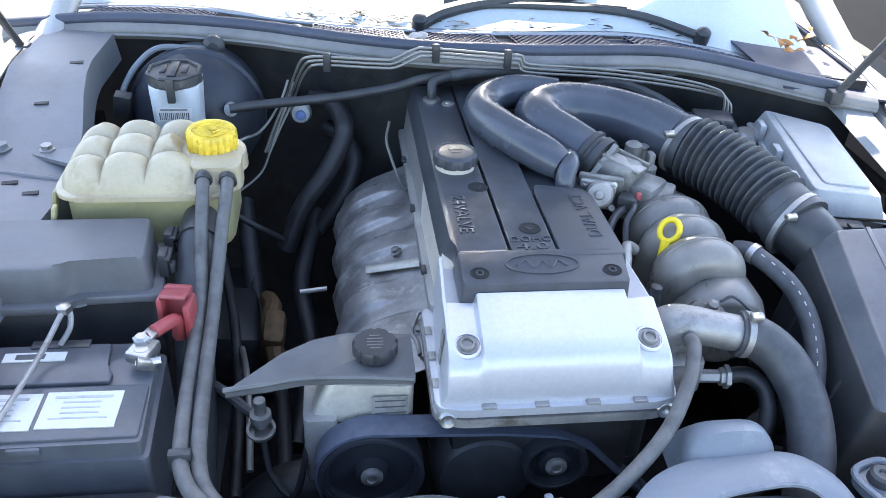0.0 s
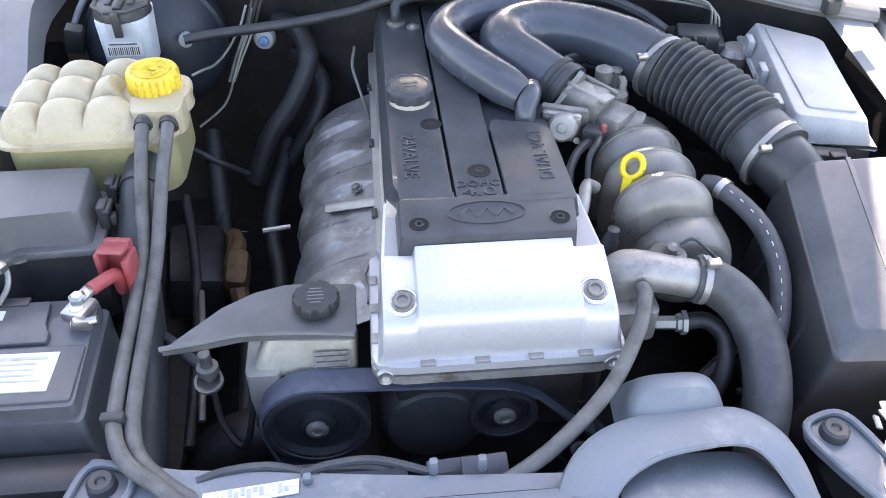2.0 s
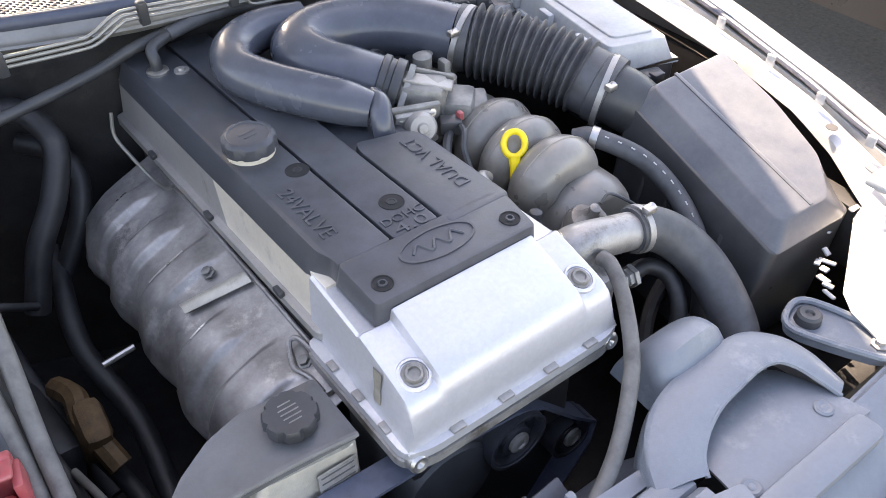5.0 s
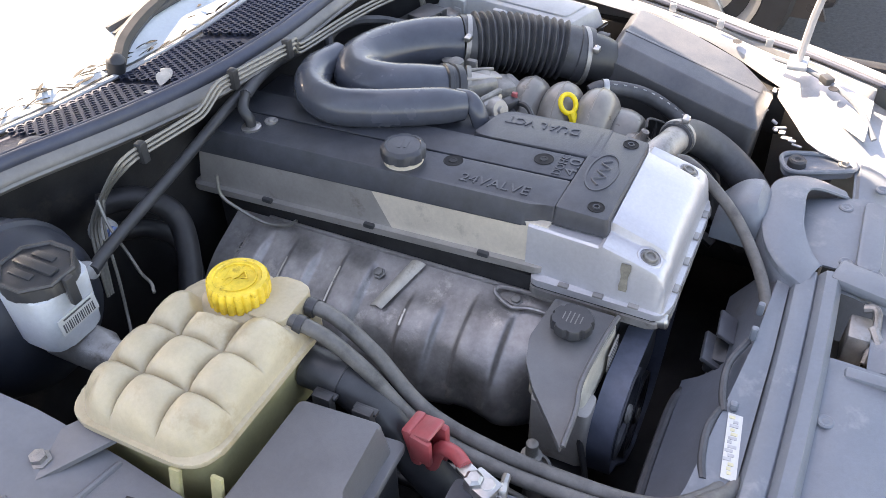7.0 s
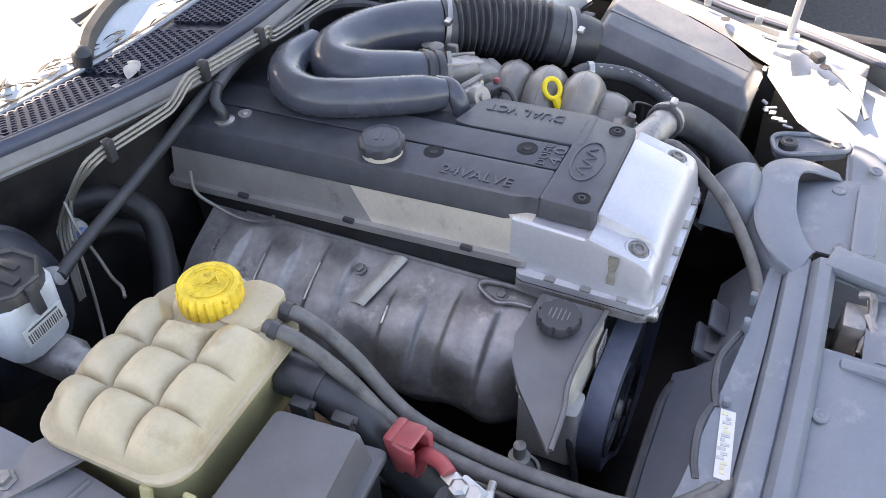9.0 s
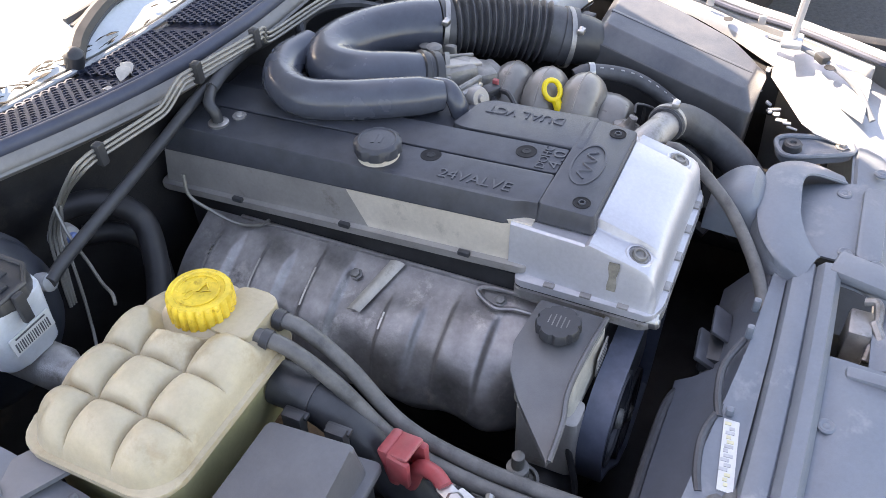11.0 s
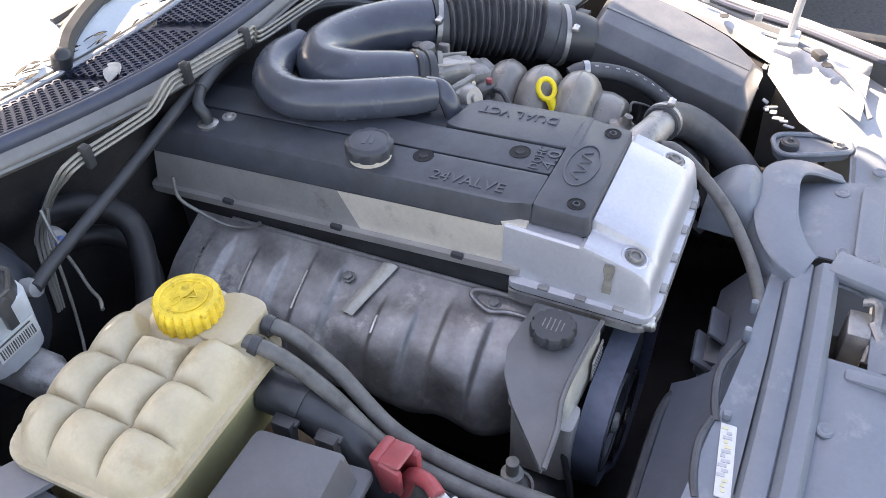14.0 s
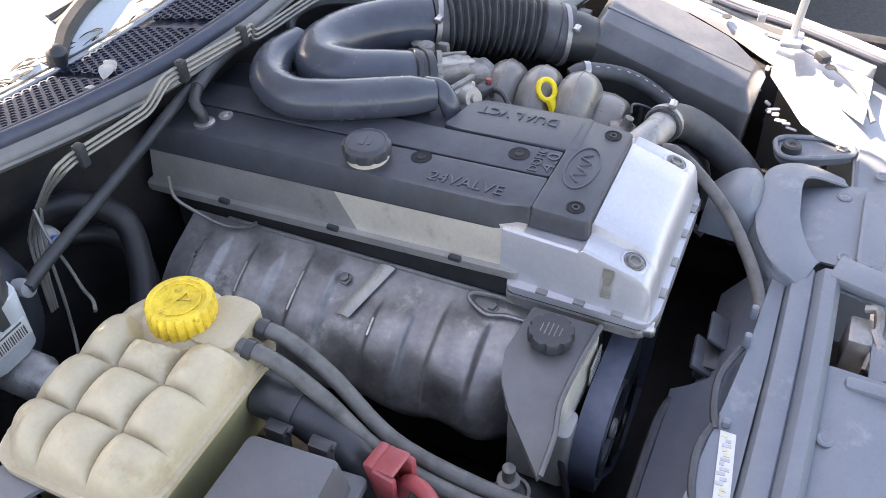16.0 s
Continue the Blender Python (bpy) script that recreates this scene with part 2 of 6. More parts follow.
def lathe(profile, c=(0, 0, 0), axis=(0, 0, 1), n=28, wobble=None):
    """A turned body: (radius, height) pairs round an axis."""
    verts, faces = [], []
    for r, h in profile:
        for i in range(n):
            a = 2 * math.pi * i / n
            k = wobble(i, r, h) if wobble else 1.0
            verts.append((r * k * math.cos(a), r * k * math.sin(a), h))
    m = len(profile)
    for j in range(m - 1):
        for i in range(n):
            faces.append([j * n + i, j * n + (i + 1) % n, (j + 1) * n + (i + 1) % n, (j + 1) * n + i])
    faces += [list(range(n))[::-1], list(range((m - 1) * n, m * n))]
    return moved(from_faces(verts, faces), axis_pose(c, axis))


def spline(pts, per=8):
    """Catmull-Rom through the points."""
    p = [Vector(q) for q in pts]
    p = [p[0] * 2 - p[1]] + p + [p[-1] * 2 - p[-2]]
    out = []
    for i in range(1, len(p) - 2):
        a, b, c, d = p[i - 1:i + 3]
        for k in range(per):
            t = k / per
            out.append(0.5 * (2 * b + (c - a) * t + (2 * a - 5 * b + 4 * c - d) * t * t + (3 * b - a - 3 * c + d) * t ** 3))
    return out + [p[-2]]


def tube(pts, r, n=14, per=8, flat=1.0, smooth=True):
    """A round bar along a path. r: a radius, or one for each given point, or a function of the share of the way."""
    path = spline(pts, per) if smooth else [Vector(q) for q in pts]
    m = len(path)
    if callable(r):
        rad = [r(i / (m - 1)) for i in range(m)]
    elif isinstance(r, (list, tuple)):
        rad = [float(np.interp(i / (m - 1) * (len(r) - 1), range(len(r)), r)) for i in range(m)]
    else:
        rad = [r] * m
    up = Vector((0, 0, 1))
    verts, faces = [], []
    side = None
    for i, p in enumerate(path):
        d = (path[min(i + 1, m - 1)] - path[max(i - 1, 0)]).normalized()
        if side is None:
            side = d.cross(up) if abs(d.z) < 0.95 else d.cross(Vector((1, 0, 0)))
        side = (side - d * side.dot(d)).normalized()
        nor = side.cross(d)
        for k in range(n):
            a = 2 * math.pi * k / n
            verts.append(p + side * math.cos(a) * rad[i] + nor * math.sin(a) * rad[i] * flat)
    for j in range(m - 1):
        for i in range(n):
            faces.append([j * n + i, j * n + (i + 1) % n, (j + 1) * n + (i + 1) % n, (j + 1) * n + i])
    faces += [list(range(n))[::-1], list(range((m - 1) * n, m * n))]
    return from_faces(verts, faces)


def sheet(f, us, vs, thick=0.002):
    """A curved plate: f(u, v) gives its upper side; it is closed downwards along its normals."""
    nu, nv = len(us), len(vs)
    P = [[Vector(f(u, v)) for v in vs] for u in us]
    verts, low = [], []
    for i in range(nu):
        for j in range(nv):
            du = P[min(i + 1, nu - 1)][j] - P[max(i - 1, 0)][j]
            dv = P[i][min(j + 1, nv - 1)] - P[i][max(j - 1, 0)]
            nn = du.cross(dv)
            nn = nn.normalized() if nn.length > 1e-12 else Vector((0, 0, 1))
            if nn.z < 0:
                nn = -nn
            verts.append(P[i][j])
            low.append(P[i][j] - nn * thick)
    k = nu * nv
    faces = []
    for i in range(nu - 1):
        for j in range(nv - 1):
            a, b, c, d = i * nv + j, (i + 1) * nv + j, (i + 1) * nv + j + 1, i * nv + j + 1
            faces += [[a, b, c, d], [k + d, k + c, k + b, k + a]]
    rim = [i * nv for i in range(nu)] + [(nu - 1) * nv + j for j in range(1, nv)] + \
          [i * nv + nv - 1 for i in range(nu - 2, -1, -1)] + [j for j in range(nv - 2, 0, -1)]
    for a, b in zip(rim, rim[1:] + rim[:1]):
        faces.append([a, b, k + b, k + a])
    return from_faces(verts + low, faces)


def lin(a, b, n):
    return [a + (b - a) * i / (n - 1) for i in range(n)]


def lettering(text, m, size, depth=0.0012):
    """Raised letters as a bmesh, the middle of the line at the pose m."""
    cu = bpy.data.curves.new("letters", "FONT")
    cu.body, cu.size, cu.extrude, cu.align_x, cu.align_y, cu.resolution_u = text, size, depth, "CENTER", "CENTER", 3
    ob = bpy.data.objects.new("letters", cu)
    scene.collection.objects.link(ob)
    bpy.context.view_layer.update()
    me = bpy.data.meshes.new_from_object(ob.evaluated_get(bpy.context.evaluated_depsgraph_get()))
    bm = bmesh.new()
    bm.from_mesh(me)
    bpy.data.objects.remove(ob)
    bpy.data.meshes.remove(me)
    bpy.data.curves.remove(cu)
    return moved(bm, m)


def screw_bm(c, axis, r, h=0.006, washer=True):
    prof = [(r * 0.2, h * 0.5), (r * 0.45, h * 0.5), (r * 0.5, h), (r * 0.68, h), (r * 0.75, h * 0.7), (r * 0.76, 0.001)]
    if washer:
        prof += [(r, 0.001), (r, -0.003)]
    return lathe(prof, c, axis, 18)


def band_clamp(name, c, axis, r, parent, screw_dir):
    """A worm-drive hose clip: a band and its screw housing."""
    b = part(name, lathe([(r, -0.0042), (r + 0.0013, -0.0042), (r + 0.0013, 0.0042), (r, 0.0042)], c, axis, 28), ALLOY, parent, "dull steel hose clip")
    s = Vector(c) + Vector(screw_dir).normalized() * (r + 0.005)
    part("clip_screw", merge(box(s, (0.016, 0.012, 0.009), 0.002), lathe([(0.004, 0), (0.005, 0.001), (0.005, 0.008), (0.003, 0.009)], s, (1, 0.3, 0.2), 8)), STEEL, b)
    return b


# ---- setting ----
solid("ground", sheet(lambda u, v: (u, v, 0.0), lin(-400, 400, 9), lin(-400, 400, 9), 0.2), ASPHALT,
      "grey asphalt of a sunlit parking place", "ground", kind="structure")

car = thing("car_body", (0, 0, 0), "silver car with its bonnet open, grey in the shade", "car")

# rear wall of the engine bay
# floor, inner wings and rails are coloured near-black to stand for shade
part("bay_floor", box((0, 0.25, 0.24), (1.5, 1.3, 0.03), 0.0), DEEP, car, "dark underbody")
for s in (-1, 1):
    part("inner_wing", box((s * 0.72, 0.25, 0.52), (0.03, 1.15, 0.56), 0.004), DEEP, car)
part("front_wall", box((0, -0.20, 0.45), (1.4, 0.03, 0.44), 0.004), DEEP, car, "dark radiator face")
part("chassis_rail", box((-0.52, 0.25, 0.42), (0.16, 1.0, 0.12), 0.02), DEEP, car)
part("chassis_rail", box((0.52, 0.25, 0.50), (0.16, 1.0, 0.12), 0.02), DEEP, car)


def left_top(x, y):
    return 0.862 + 0.075 * min(1, max(0, (y - 0.42) / 0.25)) + 0.012 * min(1, max(0, (-x - 0.66) / 0.1))


# inner wing tops and wings
LEFT_EDGE = [(-0.68, -0.22), (-0.68, 0.15), (-0.66, 0.30), (-0.645, 0.42), (-0.648, 0.52), (-0.665, 0.62), (-0.672, 0.72), (-0.668, 0.80), (-0.665, 0.87)]


def left_edge(y):
    return float(np.interp(y, [p[1] for p in LEFT_EDGE], [p[0] for p in LEFT_EDGE]))


part("wing_top", sheet(lambda u, v: (left_edge(u) + (-0.80 - left_edge(u)) * v, u, left_top(left_edge(u) + (-0.80 - left_edge(u)) * v, u) - (0.05 * (1 - v / 0.06) if v < 0.06 else 0)),
                       lin(-0.22, 0.86, 40), [0, 0.03, 0.06, 0.12, 0.3, 0.5, 0.7, 0.9, 1.0], 0.003), UNDER, car, "dusty grey inner wing top")
part("wing", sheet(lambda u, v: (-0.80 - 0.07 * math.sin(v * 1.57) - 0.004, u, 0.885 + 0.065 * min(1, max(0, (u - 0.1) / 0.6)) - 0.05 * (1 - math.cos(v * 1.57)) - 0.5 * max(0, v - 0.8) * 5 * 0.4),
                   lin(-0.35, 1.1, 30), lin(0, 1, 12), 0.003), PAINT, car, "silver painted wing")


def right_edge(y):
    return float(np.interp(y, [-0.24, -0.12, 0.0, 0.2, 0.4, 0.6, 0.8], [0.42, 0.535, 0.602, 0.640, 0.650, 0.655, 0.63]))


def right_seam(y):
    return float(np.interp(y, [-0.32, -0.2, -0.1, 0.05, 0.3, 0.6, 0.9, 1.3], [0.50, 0.565, 0.615, 0.665, 0.71, 0.745, 0.76, 0.77]))


part("wing_top", sheet(lambda u, v: (right_edge(u) + (right_seam(u) - 0.003 - right_edge(u)) * v, u, 0.842 - 0.032 * min(1, max(0, (0.08 - u) / 0.15)) * (1 - v) + 0.07 * min(1, max(0, (u - 0.0) / 0.7)) - (0.012 * (1 - v / 0.1) if v < 0.1 else 0)
                                     - 0.02 * (1 if 0.72 < v < 0.9 else 0)),
                       lin(-0.24, 0.82, 40), [0, 0.05, 0.1, 0.3, 0.5, 0.70, 0.73, 0.89, 0.92, 1.0], 0.003), PAINT, car, "sunlit silver inner wing top")
part("wing_seal", tube([(right_seam(y) - 0.004, y, 0.850 + 0.075 * min(1, max(0, y / 0.7))) for y in lin(-0.3, 1.0, 14)], 0.005, 8, 4), SEAL, car, "black rubber wing seal")
part("wing", sheet(lambda u, v: (right_seam(u) + 0.09 * math.sin(v * 1.57) + 0.002, u, 0.855 + 0.075 * min(1, max(0, u / 0.7)) - 0.06 * (1 - math.cos(v * 1.57)) - max(0, v - 0.7) * 1.2),
                   lin(-0.38, 1.3, 34), lin(0, 1, 14), 0.003), PAINT, car, "sunlit silver painted wing")

# cowl: lip with its seal, grille and windscreen
COWL_PTS = [(-0.88, 0.83), (-0.70, 0.875), (-0.55, 0.865), (-0.40, 0.83), (-0.25, 0.765), (-0.08, 0.715), (0.10, 0.70), (0.28, 0.705), (0.40, 0.705), (0.52, 0.655), (0.62, 0.60), (0.72, 0.575)]


def cowl_y(x):
    return float(np.interp(x, *zip(*COWL_PTS)))


def cowl_z(x):
    return 0.958 - 0.03 * max(0, x - 0.35) / 0.35


def cowl_depth(x):
    """From the bonnet seal back to the foot of the windscreen."""
    return float(np.interp(x, (-0.80, -0.55, -0.40, -0.25, -0.10, 0.35), (0.20, 0.19, 0.165, 0.18, 0.20, 0.20)))


cx = lin(-0.86, 0.72, 60)
csm = [Vector((x, cowl_y(x), cowl_z(x))) for x in cx]
for _ in range(5):
    csm = [csm[0]] + [(csm[i - 1] + csm[i] * 2 + csm[i + 1]) / 4 for i in range(1, len(csm) - 1)] + [csm[-1]]
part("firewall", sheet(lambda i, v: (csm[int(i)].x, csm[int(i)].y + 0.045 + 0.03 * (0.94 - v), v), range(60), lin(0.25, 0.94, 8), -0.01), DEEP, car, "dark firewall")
part("cowl_lip", sheet(lambda i, v: csm[int(i)] + Vector((0, 0.002 - 0.012 * math.sin(v * 3.1), -0.002 - 0.028 * v)), range(60), lin(0, 1, 7), 0.004), LIP, car, "dusty grey cowl lip")
part("cowl_seal", tube([p + Vector((0, 0.012, 0.004)) for p in csm[::3]], 0.011, 12, 5), SEAL, car, "grey rubber bonnet seal")
part("cowl_seal_bead", tube([p + Vector((0, 0.030, 0.003)) for p in csm[::3]], 0.007, 10, 5), SEAL, car)
part("cowl_panel", sheet(lambda i, v: csm[int(i)] + Vector((0, 0.03 + (cowl_depth(csm[int(i)].x) - 0.028) * v, -0.010 - 0.030 * v)), range(60), lin(0, 1, 5), 0.004), COWL, car, "black plastic cowl panel")


def honeycomb(x0, x1, r=0.0078):
    verts, faces = [], []
    dy, dx = r * 1.5, r * math.sqrt(3)
    row = 0
    d = 0.044
    while d < 0.19:
        x = x0 + (dx / 2 if row % 2 else 0)
        while x < x1:
            k = len(verts)
            if d > cowl_depth(x) - 0.012:
                x += dx
                continue
            i = (x + 0.86) / 1.58 * 59
            a = csm[min(58, int(i))]
            b = csm[min(59, int(i) + 1)]
            c = a.lerp(b, i - int(i))
            c = Vector((x, c.y + d, c.z - 0.001 - 0.030 * (d - 0.03) / (cowl_depth(x) - 0.028)))
            for q in (1.04, 0.66):
                for h in range(6):
                    an = math.pi / 3 * h + math.pi / 6
                    verts.append(c + Vector((math.cos(an) * r * q, math.sin(an) * r * q, 0.0)))
            for h in range(6):
                verts.append(verts[k + 6 + h] - Vector((0, 0, 0.006)))
            for h in range(6):
                g = (h + 1) % 6
                faces += [[k + h, k + g, k + 6 + g, k + 6 + h], [k + 6 + h, k + 6 + g, k + 12 + g, k + 12 + h]]
            x += dx
        d += dy
        row += 1
    return from_faces(verts, faces)


for a, b in ((-0.295, -0.125), (-0.095, 0.06), (0.10, 0.28), (0.34, 0.56), (-0.74, -0.50)):
    part("cowl_grille", honeycomb(a, b), COWL, car, "black honeycomb air grille")
part("cowl_edge", tube([p + Vector((0, cowl_depth(p.x), -0.030)) for p in csm[::3]], 0.005, 8, 5), PAINT, car, "bright sunlit edge of the cowl")
part("cowl_cap", lathe([(0.026, 0), (0.026, 0.004), (0.018, 0.014), (0.004, 0.018)], (-0.335, 0.848, 0.944), (0, 0, 1), 20), COWL, car, "round black plug on the cowl")
# opaque sheet: the glare is in its pale colour, nothing shows through
part("windscreen", sheet(lambda i, v: (csm[int(i)].x * (1 - 0.16 * v), (csm[int(i)].y + cowl_depth(csm[int(i)].x) + 0.010) * (1 - v) + 1.62 * v, (csm[int(i)].z - 0.026) * (1 - v) + 1.36 * v), range(60), lin(0, 1, 8), 0.006), WINDOW, car, "dusty windscreen with sun and sky glare put into its colour")
part("dashboard", box((0, 1.55, 0.95), (1.4, 0.5, 0.05), 0.02), BLACK, car)
part("roof", sheet(lambda u, v: (u, 1.60 + 1.3 * v, 1.35 + 0.06 * math.sin(v * 3.1)), lin(-0.62, 0.62, 9), lin(0, 1, 8), 0.02), PAINT, car)
part("cabin", box((0, 2.1, 0.70), (1.5, 1.7, 0.6), 0.08), PAINT, car)
for s in (-1, 1):
    part("windscreen_pillar", tube([(s * 0.80, 0.76, 0.88), (s * 0.77, 0.95, 0.99), (s * 0.72, 1.25, 1.17), (s * 0.63, 1.62, 1.36)], 0.03, 10), PAINT, car)


def wiper(pts, k=1.0):
    w = thing("windscreen_wiper", pts[0], "black wiper arm lying on the bright windscreen", "wiper", "wipers")
    part("wiper_arm", tube(pts, [0.010 * k, 0.009 * k, 0.008 * k, 0.005], 8, 5), BLACK, w)
    p, q = Vector(pts[1]), Vector(pts[-1])
    d = (q - p)
    part("wiper_blade", tube([p + Vector((0, 0.02, 0.0)), p + d * 0.5 + Vector((0, 0.024, 0.004)), q + Vector((0, 0.02, 0.0)) + d * 0.15], 0.006, 6, 4, 1.6), BLACK, w)
    part("wiper_pivot", lathe([(0.016, -0.03), (0.016, 0.012), (0.011, 0.018), (0.003, 0.02)], pts[0], (0, -0.3, 1), 16), BLACK, w)


def on_screen(x, d):
    i = (x + 0.86) / 1.58 * 59
    c = csm[int(i)].lerp(csm[min(59, int(i) + 1)], i - int(i))
    return (x, c.y + cowl_depth(x) + 0.010 + d, c.z - 0.014 + 0.5 * d)


wiper([on_screen(-0.085, -0.004), on_screen(-0.03, 0.030), on_screen(0.08, 0.060), on_screen(0.30, 0.075)], 1.7)
wiper([on_screen(0.50, 0.005), on_screen(0.36, 0.035), on_screen(0.16, 0.05), on_screen(0.02, 0.045)])
# dry leaves caught at the cowl's end
random.seed(11)
for i in range(16):
    lx, ly = random.uniform(0.60, 0.72), random.uniform(0.72, 0.86)
    lf = solid("dry_leaf", moved(sheet(lambda u, v: (0.022 * (u - 0.5), 0.014 * (v - 0.5) * (1 - (2 * u - 1) ** 2), 0.005 * math.sin(u * 3.1)), lin(0, 1, 6), lin(0, 1, 4), 0.0008),
               pose(lx, ly, 0.948 + random.uniform(0, 0.012), random.uniform(-30, 30), random.uniform(-30, 30), random.uniform(0, 360))), LEAF, "curled brown dry leaf lying at the end of the cowl", "leaf", "dry leaves")
# leaf litter and twigs along the foot of the windscreen
LITTER = material("leaf_litter", (0.022, 0.020, 0.018), 0.8, 0, 0.5, 60, 400, 0.2)


def litter(n):
    bits = []
    for _ in range(n):
        lx = random.choice((random.uniform(-0.36, 0.12), random.gauss(-0.25, 0.05), random.gauss(-0.10, 0.05), random.uniform(0.1, 0.5)))
        p = Vector(on_screen(lx, random.uniform(-0.010, 0.022)))
        ln, wd = random.uniform(0.010, 0.045), random.uniform(0.002, 0.007)
        bits.append(moved(sheet(lambda u, v: (ln * (u - 0.5), wd * (v - 0.5) * (1 - (2 * u - 1) ** 2), 0.2 * wd * math.sin(u * 3.1)), lin(0, 1, 5), lin(0, 1, 3), 0.0008),
                          pose(p.x, p.y, p.z - 0.004, random.uniform(-20, 20), random.uniform(-20, 20), random.gauss(-16, 14))))
    return merge(*bits)


solid("leaf_litter", litter(64), LITTER, "dark scraps of leaves and twigs at the foot of the windscreen", "leaf litter", kind="stuff")
LEAFPALE = material("bleached_leaf", (0.55, 0.50, 0.44), 0.7, 0, 0.2, 60, 400, 0.2)
for lx, ly, a, k in ((-0.105, -0.130, 20, 1.4), (-0.090, -0.120, 65, 1.2), (-0.155, -0.150, 100, 0.8)):
    lc = on_screen(lx, ly)
    solid("dry_leaf", moved(sheet(lambda u, v: (0.026 * k * (u - 0.5), 0.016 * k * (v - 0.5) * (1 - (2 * u - 1) ** 2), 0.006 * math.sin(u * 3.1)), lin(0, 1, 7), lin(0, 1, 4), 0.0008),
          pose(lx, lc[1], cowl_z(lx) - 0.004, 10, -12, a)), LEAFPALE, "bleached curled leaf lying on the cowl grille", "leaf", "dry leaves")
part("cowl_end", sheet(lambda u, v: (0.56 + 0.20 * u, 0.62 + 0.28 * v - 0.05 * u, 0.930 - 0.01 * u), lin(0, 1, 6), lin(0, 1, 6), 0.004), COWL, car)

# bonnet, raised
bonnet = thing("bonnet", (0, 1.06, 1.13), "silver bonnet standing wide open over the engine bay", "car bonnet")


def bonnet_at(u, v):
    x = -0.035 + u * (0.80 - 0.23 * v * v if u > 0 else 0.70 - 0.08 * v * v)
    return (x, 1.057 + (0.155 * u * u if u > 0 else 0.42 * min(-u, 0.60) ** 2) - 0.41 * v, 1.13 + 0.02 * u * u + 1.05 * v)


part("outer_skin", sheet(bonnet_at, lin(-1, 1, 17), lin(0, 1, 14), 0.004), PAINT, bonnet)
for a, b in (((-0.805, 0.765, 0.94), (-0.86, 0.60, 1.25)), ((0.640, 0.585, 0.925), (0.80, 0.50, 1.30))):
    a, b = Vector(a), Vector(b)
    part("gas_strut", merge(tube([a, a.lerp(b, 0.5)], 0.007, 10, 2), tube([a.lerp(b, 0.5), b], 0.004, 8, 2), box(a, (0.026, 0.026, 0.026), 0.005)), BLACK, bonnet, "thin black gas strut")
part("prop_rod", merge(tube([(0.548, -0.10, 0.86), (0.552, -0.095, 1.3), (0.56, 0.30, 1.75), (0.56, 0.66, 1.90)], 0.007, 8, 5), box((0.548, -0.10, 0.857), (0.05, 0.035, 0.012), 0.004)), PAINT, bonnet, "bright painted bonnet prop")

# front panel
front = thing("radiator_support", (0, -0.18, 0.60), "dusty grey plastic radiator support panel with a sticker", "radiator support", kind="structure")


part("rear_shelf", prism(rounded([(-0.46, -0.10), (-0.36, -0.125), (-0.10, -0.155), (0.06, -0.165), (0.06, -0.182), (-0.10, -0.182), (-0.36, -0.176), (-0.46, -0.16)], 0.01), 0.735, 0.757, 0.003), GREY, front, "sticker shelf")
SECT = [(-0.185, 0.700), (-0.187, 0.752), (-0.192, 0.764), (-0.202, 0.768), (-0.212, 0.766), (-0.216, 0.758), (-0.219, 0.757), (-0.222, 0.766), (-0.228, 0.774), (-0.240, 0.775), (-0.246, 0.768), (-0.248, 0.72)]


def bow(x):
    return 0.06 * (x + 0.03) ** 2


part("cross_beam", sheet(lambda x, j: (x, SECT[int(j)][0] + 1.0 * bow(x), SECT[int(j)][1]), lin(-0.62, 0.075, 28), range(len(SECT)), -0.004), GREY, front, "ribbed top rail")
# outer fascia with cut-outs


def panel(a, b, y0, y1, z, name="fascia_panel", bend=0.06):
    """One moulded panel of the bumper top, with a raised field inside its rim."""
    us = [0, 0.03, 0.05, 0.2, 0.4, 0.6, 0.8, 0.95, 0.97, 1]
    vs = [0, 0.03, 0.07, 0.2, 0.4, 0.7, 1]
    part(name, sheet(lambda u, v: (a + (b - a) * u, y0 + bow(a + (b - a) * u) + (y1 - y0) * v, z - bend * v * v + 0.006 * (1 if 0.04 < u < 0.96 and v > 0.05 else 0)), us, vs, 0.004), GREY, front, "grey bumper top panel")


panel(-0.62, -0.085, -0.250, -0.56, 0.762)
panel(0.055, 0.46, -0.250, -0.36, 0.762)
panel(-0.080, 0.050, -0.300, -0.56, 0.745)
panel(0.060, 0.46, -0.368, -0.62, 0.748)
part("bridge", box((0.072, -0.285, 0.772), (0.05, 0.10, 0.018), 0.006, (0, 0, -14)), GREY, front)
part("panel_rib", box((-0.110, -0.40, 0.762), (0.02, 0.26, 0.02), 0.005), GREY, front)
part("lock_well", box((-0.015, -0.28, 0.655), (0.15, 0.09, 0.02), 0.003), DEEP, front, "dark lock well")


def rivet(c):
    return lathe([(0.011, -0.002), (0.011, 0.001), (0.0085, 0.0025), (0.0045, 0.001), (0.003, 0.002), (0.001, 0.002)], c, (0, 0, 1), 16)


